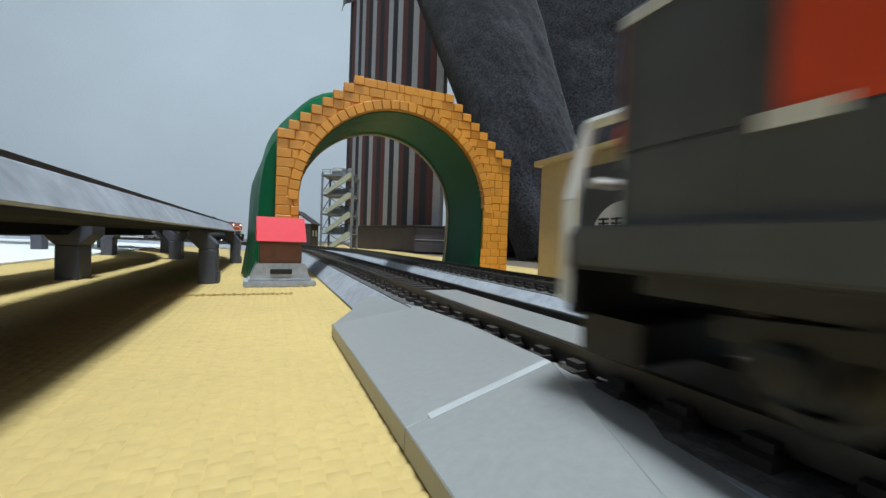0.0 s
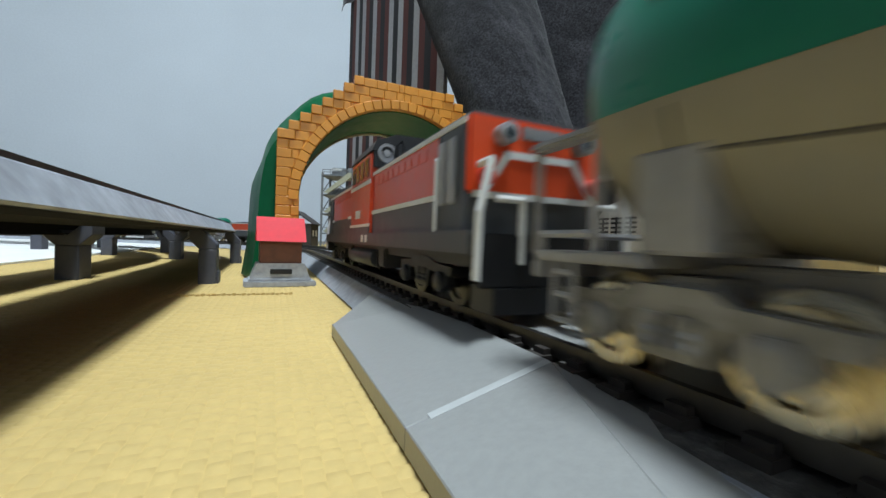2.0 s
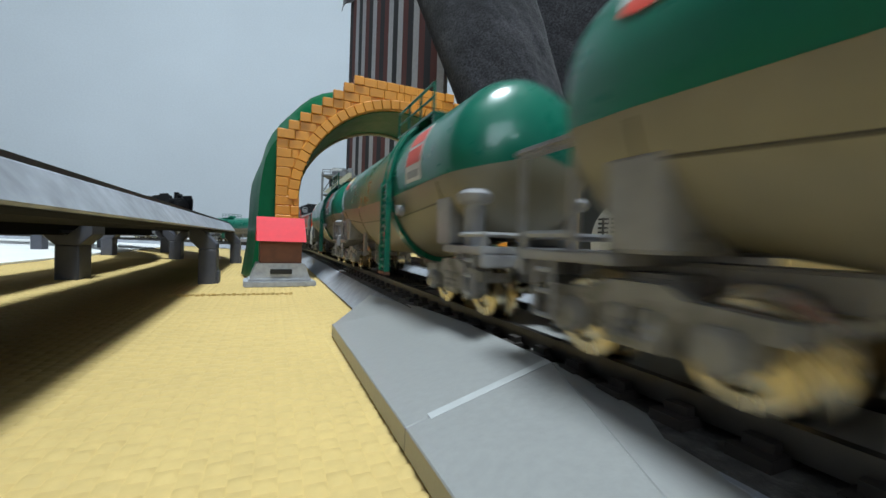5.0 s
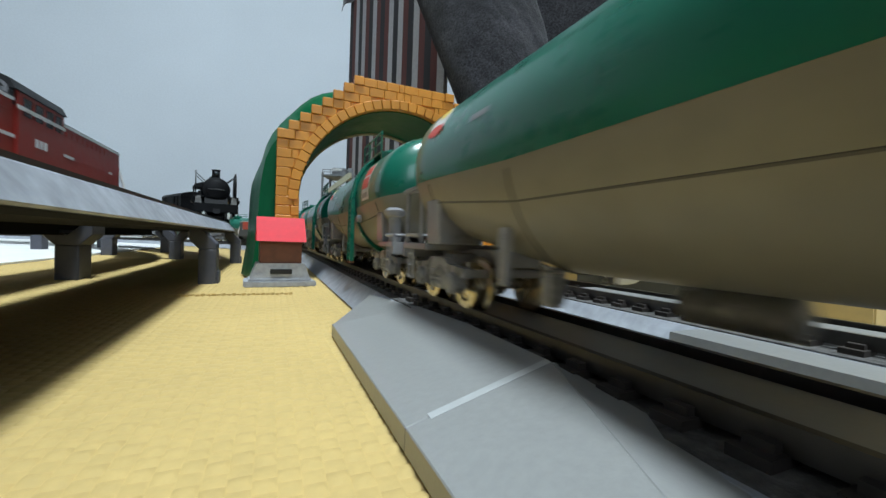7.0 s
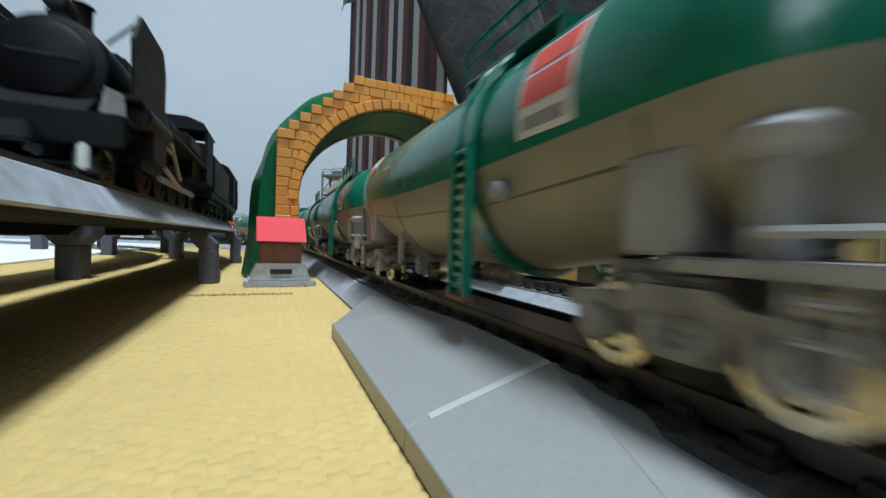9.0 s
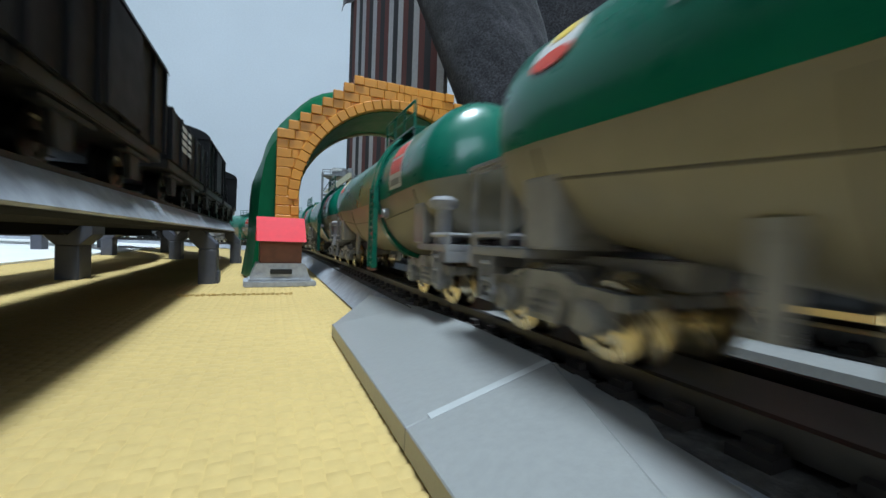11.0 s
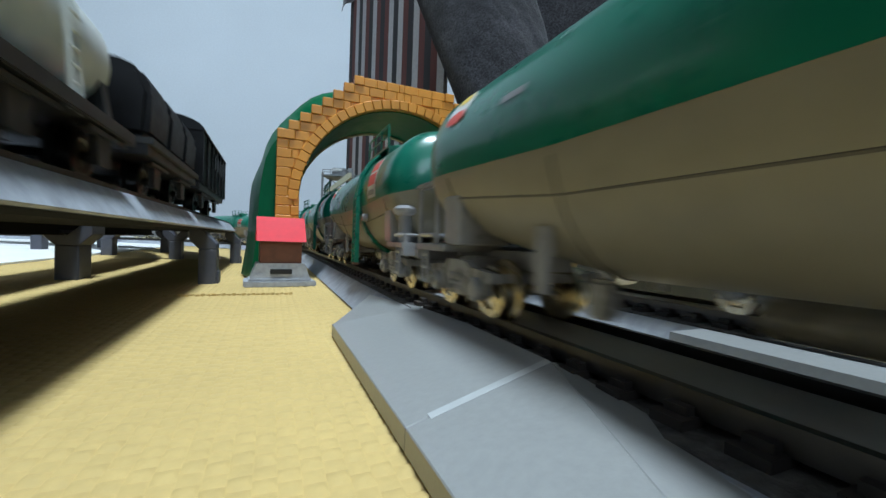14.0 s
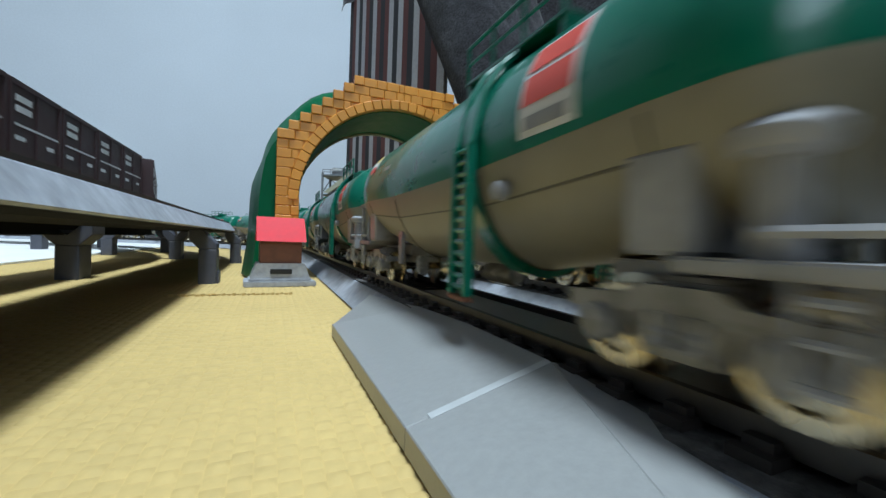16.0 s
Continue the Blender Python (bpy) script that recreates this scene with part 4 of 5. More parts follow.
def steam_loco():
    root = thing("steam_locomotive", "sooty black steam locomotive with smoke deflectors on the raised track", "locomotive")
    K = M["black_steam"]
    bm = bm_new()
    lathe(bm, [(0.1, 40.4), (4.2, 40.3), (5.6, 39.8), (5.9, 39.0), (5.9, 26.0), (5.6, 25.8), (5.7, 10), (5.9, -12), (5.9, -16)], "y", (0, 0, 15.4), 26)
    for y in (24, 15, 5, -5):
        lathe(bm, [(5.7, y - 0.3), (6.05, y - 0.25), (6.05, y + 0.25), (5.7, y + 0.3)], "y", (0, 0, 15.4), 26)
    part("boiler", bm, K, root, "black boiler with bands")
    bm = bm_new()
    lathe(bm, [(4.4, 40.3), (4.4, 40.9), (3.6, 41.3), (0.1, 41.4)], "y", (0, 0, 15.4), 22)
    rod(bm, (-3.4, 41.4, 15.4), (3.4, 41.4, 15.4), 0.25)
    part("smokebox_door", bm, K, root)
    bm = bm_new()
    lathe(bm, [(2.0, 20.6), (1.7, 21.4), (1.7, 25.2), (2.0, 25.6), (1.3, 25.6), (1.3, 22)], "z", (0, 33, 0), 16)
    part("chimney", bm, K, root)
    bm = bm_new()
    prism(bm, [(-2.6, 20.0), (2.6, 20.0), (2.8, 22.6), (1.8, 24.2), (-1.8, 24.2), (-2.8, 22.6)], 0, 22)
    bmesh.ops.bevel(bm, geom=bm.edges[:], offset=0.0006, segments=2, affect="EDGES")
    part("dome", bm, K, root, "long combined dome")
    bm = bm_new()
    lathe(bm, [(1.1, 35.5), (1.3, 36), (1.3, 39.2), (1.1, 39.4)], "y", (0, 0, 23.2), 16)
    box(bm, -1.0, 1.0, 36, 39, 20.8, 22.2, 0.2)
    part("headlamp", bm, K, root)
    bm = bm_new()
    lathe(bm, [(1.05, 39.3), (0.8, 39.7), (0.1, 39.9)], "y", (0, 0, 23.2), 14)
    part("lamp_lens", bm, M["glass_dark"], root, "dark glass headlamp lens")
    for sx in (-1, 1):
        bm = bm_new()
        prism(bm, [(24, 12.4), (39.5, 12.4), (40.2, 20.0), (37.5, 24.0), (26.0, 24.0), (24, 21)], *sorted((sx * 8.0, sx * 8.5)), "x")
        rod(bm, (sx * 8.0, 38, 22.6), (sx * 4.6, 37, 19.6), 0.2)
        rod(bm, (sx * 8.0, 27, 22.6), (sx * 4.6, 27, 19.6), 0.2)
        part("smoke_deflector", bm, K, root)
        bm = bm_new()
        box(bm, *sorted((sx * 5.0, sx * 9.4)), -16, 41, 11.6, 12.3, 0.1)
        box(bm, *sorted((sx * 6.4, sx * 9.2)), -8, 6, 12.3, 16.2, 0.8)
        part("running_board", bm, K, root)
        bm = bm_new()
        box(bm, *sorted((sx * 6.2, sx * 9.7)), 27, 37, 3.4, 10.2, 1.4)
        lathe(bm, [(1.7, 25.5), (1.9, 26), (1.9, 38.4), (1.6, 38.8)], "y", (sx * 8.2, 0, 10.3), 14)
        part("cylinder", bm, K, root)
        bm = bm_new()
        box(bm, *sorted((sx * 7.4, sx * 8.1)), -6.5, 24, 3.2, 4.2, 0.15)
        rod(bm, (sx * 8.4, 28, 6.4), (sx * 8.4, 12, 3.6), 0.45)
        rod(bm, (sx * 8.6, 20, 10.5), (sx * 8.6, 12, 5.0), 0.35)
        rod(bm, (sx * 8.3, 28, 9.4), (sx * 8.3, 18, 9.0), 0.35)
        part("side_rod", bm, M["frame_grey"], root, "dull steel side rods")
    bm = bm_new()
    box(bm, -8.6, 8.6, 43.6, 44.8, 4.6, 8.6, 0.2)
    box(bm, -9.0, 9.0, 39, 44, 8.0, 8.6, 0.1)
    prism(bm, [(44, 8.4), (39.2, 12.0), (39.2, 8.4)], -4.6, 4.6, "x")
    part("front_beam", bm, K, root)
    for sx in (-1, 1):
        bm = bm_new()
        prism(bm, [(sx * 5.8, 8.7), (sx * 8.4, 8.7), (sx * 8.2, 11.5), (sx * 6.4, 12.2)], 42.4, 43.2)
        part("step_plate", bm, M["bogie"], root, "grey front step plate")
        bm = bm_new()
        box(bm, sx * 5.0 - 0.6, sx * 5.0 + 0.6, 44.6, 45.2, 1.6, 4.8, 0.3)
        part("guard_iron", bm, M["silver"], root, "bright guard iron")
    # cab
    bm = bm_new()
    box(bm, -9.4, 9.4, -27, -16, 8.2, 18.4, 0.2)
    part("cab", bm, K, root)
    for sx in (-1, 1):
        for k in (-24, -19.4):
            bm = bm_new()
            box(bm, sx * 9.15 - 0.15, sx * 9.15 + 0.15, k - 1.7, k + 1.7, 18.4, 21.4)
            part("window", bm, M["dull_glass"], root)
        bm = bm_new()
        for k in (-27, -21.9, -16.6):
            box(bm, sx * 9.1 - 0.3, sx * 9.1 + 0.3, k, k + 0.6, 18.3, 21.8)
        part("cab_post", bm, K, root)
    bm = bm_new()
    prism(bm, [(-9.7, 21.4), (9.7, 21.4), (8.6, 23.3), (5.0, 24.6), (-5.0, 24.6), (-8.6, 23.3)], -29, -15)
    part("cab_roof", bm, K, root)
    bm = bm_new()
    box(bm, -5.4, 5.4, -26, 40, 5.0, 8.4, 0.2)
    box(bm, -8.0, 8.0, -16, -4, 7.5, 12, 0.4)
    part("frame", bm, K, root)
    for y in (-6, 4, 14, 24):
        share("driving_axle", DRIVER, root, pose(0, y * 0.001, 0.0046))
    for y in (40, -17):
        share("axle", AXLE_STEEL, root, pose(0, y * 0.001, 0.00285))
    # tender
    bm = bm_new()
    prism(bm, [(-9.2, 7.4), (9.2, 7.4), (9.2, 18.0), (8.6, 18.6), (-8.6, 18.6), (-9.2, 18.0)], -76, -33)
    prism(bm, [(-7.6, 18.6), (7.6, 18.6), (6.6, 21.4), (-6.6, 21.4)], -60, -35)
    part("tender_body", bm, K, root, "black tender body")
    bm = bm_new()
    for k in range(40):
        a, b, c = random.uniform(-5.5, 5.5), random.uniform(-58, -37), random.uniform(0.8, 1.5)
        bmesh.ops.create_icosphere(bm, subdivisions=1, radius=c * 0.001, matrix=Matrix.Translation(Vector((a, b, 21.3)) * 0.001))
    part("coal", bm, M["black"], root, "coal load")["kind"] = "stuff"
    bm = bm_new()
    box(bm, -8.6, 8.6, -77, -32, 5.6, 7.4, 0.2)
    part("tender_frame", bm, K, root)
    bogie(root, -44, 12, "black", AXLE_STEEL)
    bogie(root, -65, 12, "black", AXLE_STEEL)
    coupler(root, 44.8, 47.0)
    coupler(root, -77, -79.4)
    return root


def wagon_base(root, half, frame_mat="black"):
    bm = bm_new()
    box(bm, -8.6, 8.6, -half, half, 5.8, 7.4, 0.15)
    box(bm, -2.0, 2.0, -half + 2, half - 2, 4.4, 5.8)
    part("underframe", bm, M[frame_mat], root)
    for sx in (-1, 1):
        for y in (-half * 0.52, half * 0.52):
            bm = bm_new()
            prism(bm, [(y - 2.2, 5.8), (y - 1.6, 1.8), (y + 1.6, 1.8), (y + 2.2, 5.8)], *sorted((sx * 6.9, sx * 7.7)), "x")
            box(bm, *sorted((sx * 6.9, sx * 8.2)), y - 5.4, y + 5.4, 5.0, 5.6, 0.1)
            part("axle_guard", bm, M[frame_mat], root)
    for y in (-half * 0.52, half * 0.52):
        share("axle", AXLE_STEEL, root, pose(0, y * 0.001, 0.00285))
    coupler(root, half, half + 2.2)
    coupler(root, -half, -half - 2.2)


def box_wagon(half, windows, label, veranda=False):
    root = thing("box_wagon", label, "freight wagon", "black wagons of the steam train")
    wagon_base(root, half)
    end = half - 5 if veranda else half
    K = M["black_steam"]
    bm = bm_new()
    box(bm, -8.9, 8.9, -end, half, 7.4, 20.6, 0.15)
    body = part("body", bm, K, root, "black body")
    for sx in (-1, 1):
        for k in range(7):
            y = -end + (half + end) * k / 6
            bm = bm_new()
            box(bm, sx * 9.0 - 0.3, sx * 9.0 + 0.3, y - 0.35, y + 0.35, 7.4, 20.4, 0.05)
            part("rib", bm, K, body)
    bm = bm_new()
    outline = [(9.5 * math.cos(math.pi * i / 12), 20.4 + 3.6 * math.sin(math.pi * i / 12)) for i in range(13)]
    prism(bm, outline, -half - 0.5, half + 0.5)
    part("roof", bm, K, root, "low curved roof")
    if windows:
        n = windows
        for sx in (-1, 1):
            for k in range(n):
                bm = bm_new()
                y = -end + 5.0 + k * 5.4
                box(bm, sx * 9.0 - 0.25, sx * 9.0 + 0.25, y - 1.5, y + 1.5, 14.2, 18.6, 0.1)
                part("window", bm, M["dull_glass"], root)
    else:
        for sx in (-1, 1):
            bm = bm_new()
            box(bm, sx * 9.3 - 0.2, sx * 9.3 + 0.2, -5.5, 5.5, 7.8, 20.0, 0.1)
            part("door", bm, K, root, "black sliding door")
    if veranda:
        bm = bm_new()
        for sx in (-1, 1):
            rod(bm, (sx * 8.4, -half + 0.5, 7.4), (sx * 8.4, -half + 0.5, 20.8), 0.35)
        part("veranda_post", bm, M["white"], root, "pale veranda posts")
        bm = bm_new()
        box(bm, -8.6, 8.6, -half, -half + 0.5, 7.4, 12, 0.1)
        part("veranda_rail", bm, K, root)
    return root


def open_wagon(half, label, hoppers=0):
    root = thing("open_wagon", label, "freight wagon", "black wagons of the steam train")
    wagon_base(root, half)
    K = M["black_steam"]
    bm = bm_new()
    if hoppers:
        for k in range(hoppers):
            w = 2 * half / hoppers
            y0 = -half + k * w + 0.5
            outline = [(-8.4, 8.6), (8.4, 8.6), (8.8, 15.5), (7.2, 18.8), (3.5, 20.2), (-3.5, 20.2), (-7.2, 18.8), (-8.8, 15.5)]
            bm = bm_new()
            prism(bm, outline, y0, y0 + w - 1.0)
            bmesh.ops.bevel(bm, geom=bm.edges[:], offset=0.0009, segments=2, affect="EDGES")
            part("container_tub", bm, K, root, "rounded black tub")
        bm = bm_new()
        box(bm, -9.2, 9.2, -half, half, 7.4, 8.5, 0.1)
        part("side_sill", bm, M["frame_dark"], root, "sooty brown side sill")
    else:
        for sx in (-1, 1):
            box(bm, *sorted((sx * 8.3, sx * 8.9)), -half, half, 7.4, 16.6, 0.1)
            for k in range(6):
                y = -half + 2 * half * k / 5
                box(bm, sx * 9.0 - 0.3, sx * 9.0 + 0.3, y - 0.4, y + 0.4, 7.4, 16.4)
        for sy in (-1, 1):
            box(bm, -8.9, 8.9, *sorted((sy * half, sy * (half - 0.6))), 7.4, 16.6, 0.1)
        box(bm, -8.4, 8.4, -half + 0.5, half - 0.5, 7.4, 13.5)
        part("body", bm, K, root, "black open body")
        for sx in (-1, 1):
            m = Matrix.Translation((0.0092, -0.012, 0.0145)) if sx > 0 else Matrix.Translation((-0.0092, 0.012, 0.0145)) @ pose(0, 0, 0, 0, 0, 180)
            letter_bars(root, m, (4.6, 3.0), 0.8, 1.4, 4)
    return root


def small_tank(half, body_mat, label, lever):
    root = thing("small_tank_wagon", label, "tank wagon")
    wagon_base(root, half)
    bm = bm_new()
    e = half - 2
    lathe(bm, [(0.1, -e - 0.8), (4.6, -e - 0.4), (6.6, -e + 0.8), (7.1, -e + 2.6), (7.1, e - 2.6), (6.6, e - 0.8), (4.6, e + 0.4), (0.1, e + 0.8)], "y", (0, 0, 14.6), 24)
    part("tank", bm, M[body_mat], root)
    bm = bm_new()
    lathe(bm, [(3.0, 20.6), (3.0, 23.2), (2.4, 23.8), (0.1, 24.0)], "z", (0, 0, 0), 16)
    rod(bm, (1.6, 5, 21), (1.6, 5, 25.6 if lever else 23), 0.5)
    part("dome", bm, M[body_mat], root)
    bm = bm_new()
    for sx in (-1, 1):
        for y in (-0.9, 0.9):
            rod(bm, (sx * 8.2, y, 5.8), (sx * 7.4, y, 16.5), 0.25)
            rod(bm, (sx * 7.4, y, 16.5), (sx * 3.2, y, 21.6), 0.25)
        for k in range(6):
            rod(bm, (sx * 7.9, -0.9, 7 + k * 1.6), (sx * 7.9, 0.9, 7 + k * 1.6), 0.18)
    part("ladder", bm, M[body_mat], root)
    bm = bm_new()
    for y in (-e + 3, e - 3):
        prism(bm, [(-7.4, 7.4), (7.4, 7.4), (6.6, 12.2), (3.4, 8.6), (-3.4, 8.6), (-6.6, 12.2)], y - 1, y + 1)
    part("saddle", bm, M["black"], root)
    return root


def container_wagon():
    root = thing("container_wagon", "brown container wagon with five containers and white marks", "container wagon", "brown container wagons on the raised track")
    half = 56.5
    bm = bm_new()
    box(bm, -8.6, 8.6, -half, half, 5.6, 7.6, 0.2)
    part("flat_frame", bm, M["freight_brown"], root, "dark brown flat frame")
    for sy in (-1, 1):
        bogie(root, sy * 42, 12, "black", AXLE_STEEL)
        coupler(root, sy * half, sy * (half + 2.4))
    return root


def containers(root):
    for k in range(5):
        y0 = -56 + k * 22.5
        bm = bm_new()
        box(bm, -8.2, 8.2, y0 + 0.4, y0 + 21.8, 7.6, 26.0, 0.25)
        box_ob = part("container", bm, M["freight_brown"], root, "dark brown ribbed container")
        for sx in (-1, 1):
            for z in (8.3, 25.3):
                bm = bm_new()
                box(bm, sx * 8.3 - 0.2, sx * 8.3 + 0.2, y0 + 0.4, y0 + 21.8, z - 0.5, z + 0.5)
                part("rib", bm, M["freight_brown"], box_ob)
            for y in (y0 + 0.9, y0 + 11.1, y0 + 21.3):
                bm = bm_new()
                box(bm, sx * 8.25 - 0.2, sx * 8.25 + 0.2, y - 0.5, y + 0.5, 8, 25.4)
                part("rib", bm, M["freight_brown"], box_ob)
        for sx in (-1, 1):
            def side(y, z):
                return Matrix.Translation((0.0085, y * 0.001, z * 0.001)) if sx > 0 else Matrix.Translation((-0.0085, y * 0.001, z * 0.001)) @ pose(0, 0, 0, 0, 0, 180)
            q = 1 if sx > 0 else -1
            letter_bars(box_ob, side(y0 + 11.1 - q * 9.0 + (0 if sx > 0 else 0), 21.4), (6.0,), 1.3, 0.6, 2)
            letter_bars(box_ob, side(y0 + 11.1 - q * 9.2, 16.2), (18.0,), 0.45, 0.6, 1)
            letter_bars(box_ob, side(y0 + 11.1 - q * 9.0, 13.2), (3.6, 3.2), 0.9, 9.0, 1)


oil_loco = diesel_loco(label="orange and grey diesel locomotive with white stripes pulling tank wagons")
oil_loco_facing = diesel_loco(label="orange and grey diesel locomotive coming on the outer track")
red_loco = diesel_loco("dark_red", "dark_red", "dark red diesel locomotive with a grey roof on the raised track", False)
# the older class has a lower cab
for piece in red_loco.children:
    if piece.name.split(".")[0] in ("cab_upper", "cab_window", "cab_roof", "round_window", "horn", "window", "side_window", "front_window"):
        piece.location.z -= 0.0026
red_loco_second = copy_thing(red_loco, pose(0, 0, 0))
tagged(red_loco_second, "second dark red diesel locomotive coupled behind the first")
first_tank = tank_wagon()
oil_tanks = [first_tank] + [copy_thing(first_tank, pose(0, 0, 0)) for _ in range(11)]
outer_tanks = [copy_thing(first_tank, pose(0, 0, 0)) for _ in range(9)]
steam = steam_loco()
black_wagons = [
    (box_wagon(19.5, 0, "black wooden box wagon with a curved roof"), 328.0),
    (open_wagon(19.5, "black open wagon with white marks"), 284.0),
    (box_wagon(19.5, 0, "black covered wagon with sliding doors"), 240.5),
    (small_tank(16.0, "black_steam", "small black tank wagon with a brake lever", True), 200.5),
    (box_wagon(20.5, 2, "black brake van with windows and a pale veranda", True), 159.0),
    (small_tank(16.0, "silver", "silvery white tank wagon with a dome", False), 118.5),
    (open_wagon(19.5, "black wagon with rounded tubs and a rusty sill", 3), 77.5),
    (box_wagon(25.0, 5, "black passenger brake van with a row of windows"), 27.5),
]
first_flat = container_wagon()
containers(first_flat)
flats = [first_flat] + [copy_thing(first_flat, pose(0, 0, 0)) for _ in range(3)]


# ---- scenery round the loop ----
def training_tower():
    root = thing("stair_tower", "light grey model stair tower with zigzag stairs behind the tunnel", "tower", m=pose(0.0665, 0.428, -0.0006, 0, 0, -22))
    h, w = 82.0, 15.5
    bm = bm_new()
    for sx in (-1, 1):
        for sy in (-1, 1):
            box(bm, sx * w - 0.9, sx * w + 0.9, sy * w - 0.9, sy * w + 0.9, 0, h, 0.1)
    part("post", bm, M["tower"], root, "grey corner posts")
    for k in range(4):
        z = 20.0 * (k + 1)
        bm = bm_new()
        box(bm, -w - 1, w + 1, -w - 1, w + 1, z - 1.4, z, 0.1)
        part("deck", bm, M["tower"], root)
        bm = bm_new()
        for sy in (-1, 1):
            rod(bm, (-w, sy * w, z + 5), (w, sy * w, z + 5), 0.4)
            rod(bm, (-w, sy * w, z + 2.6), (w, sy * w, z + 2.6), 0.3)
        for q in range(5):
            x = -w + 2 * w * q / 4
            rod(bm, (x, -w, z), (x, -w, z + 5), 0.35)
        part("guard_rail", bm, M["tower"], root)
        bm = bm_new()
        z0 = z - 20
        prism(bm, [(-w + 3, z0 + 1), (-w + 7, z0), (w - 1, z - 3), (w - 1, z + 1.6), (w - 4, z + 1.6)], -w - 5, -w - 1.6)
        part("stair", bm, M["tower_stair"], root, "olive cream stair flight")
        bm = bm_new()
        rod(bm, (-w, w, z0 + 1), (w, w, z - 1), 0.5)
        rod(bm, (w, w, z0 + 1), (-w, w, z - 1), 0.5)
        rod(bm, (-w, -w, z0 + 1), (-w, w, z - 1), 0.5)
        part("brace", bm, M["tower"], root)
        bm = bm_new()
        box(bm, -9, 5, -5, 7, z, z + 7 + 2 * (k % 2), 0.5)
        lathe(bm, [(3, z), (3, z + 9), (2, z + 10)], "z", (9, 2, 0), 10)
        part("equipment", bm, M["tower"], root)
        bm = bm_new()
        box(bm, -10, 2, -6, -5.2, z + 5.6, z + 8.0, 0.2)
        part("pale_panel", bm, M["white"], root, "white panel")


training_tower()


def dark_house(x, y, turn, w, d, h, label):
    root = thing("model_house", label, "house", m=pose(x * 0.001, y * 0.001, -0.0006, 0, 0, turn))
    bm = bm_new()
    box(bm, -w, w, -d, d, 0, h, 0.2)
    for k in range(int(h / 3)):
        box(bm, -w - 0.2, w + 0.2, -d - 0.2, d + 0.2, 2 + k * 3, 2.5 + k * 3)
    part("wall", bm, M["house"], root, "dark boarded wall")
    bm = bm_new()
    prism(bm, [(-w - 3, h - 1.5), (0, h + 15), (w + 3, h - 1.5), (w + 3, h), (0, h + 16.6), (-w - 3, h)], -d - 2, d + 2)
    part("roof", bm, M["house"], root, "dark pitched roof")
    for k in (-0.5, 0.3):
        bm = bm_new()
        box(bm, w * k - 2.6, w * k + 2.6, -d - 0.5, -d, h * 0.5, h * 0.75, 0.1)
        part("window", bm, M["white"], root, "white framed window")
        bm = bm_new()
        box(bm, w + 0.0, w + 0.5, d * k - 2.6, d * k + 2.6, h * 0.5, h * 0.75, 0.1)
        part("window", bm, M["white"], root, "white framed window")


dark_house(32, 545, -20, 21, 18, 32, "dark boarded model house with pitched roof")


def cabinet():
    root = thing("low_cabinet", "low dark brown wooden cabinet behind the loop", "cabinet", m=pose(0, 0, -0.0006))
    def block(pts, z0, z1, name, material):
        bm = bm_new()
        prism(bm, pts, z0, z1, "z")
        bmesh.ops.bevel(bm, geom=bm.edges[:], offset=0.0008, segments=2, affect="EDGES")
        return part(name, bm, M[material], root)
    front = [(118, 640), (174, 490), (230, 470), (300, 640)]
    block(front, 0, 34, "body", "pot")
    block([(172, 486), (176, 492), (119, 646), (115, 641)], 34, 36, "edge", "pot")
    block([(172, 486), (232, 466), (233, 471), (174, 492)], 34, 36, "edge", "pot")
    block([(174, 489.2), (230, 469.2), (230, 470), (174, 490)], 16, 17.2, "shelf_line", "frame_grey")


cabinet()


def curtain():
    root = thing("striped_curtain", "striped curtain in maroon, black and pale folds", "curtain")
    a, b = Vector((150, 900, 0)), Vector((212, 500, 0))
    n = 21
    run = b - a
    side = Vector((run.y, -run.x, 0)).normalized()
    for k in range(n):
        p0, p1 = a + run * (k / n), a + run * ((k + 1) / n)
        mid, half = (p0 + p1) / 2, (p1 - p0) / 2
        deep = 7.0 if k % 2 else 11.0
        outline = []
        for i in range(9):
            t = math.pi * i / 8
            q = mid - half * math.cos(t) * 1.02 - side * deep * math.sin(t)
            outline.append((q.x, q.y))
        bm = bm_new()
        prism(bm, outline, 26, 900, "z")
        part("fold", bm, M[("curtain_black", "curtain_red", "curtain_grey", "curtain_black", "curtain_grey", "curtain_red", "curtain_black", "curtain_grey", "curtain_red")[k % 9]], root, "", 60)
    return root


curtain()


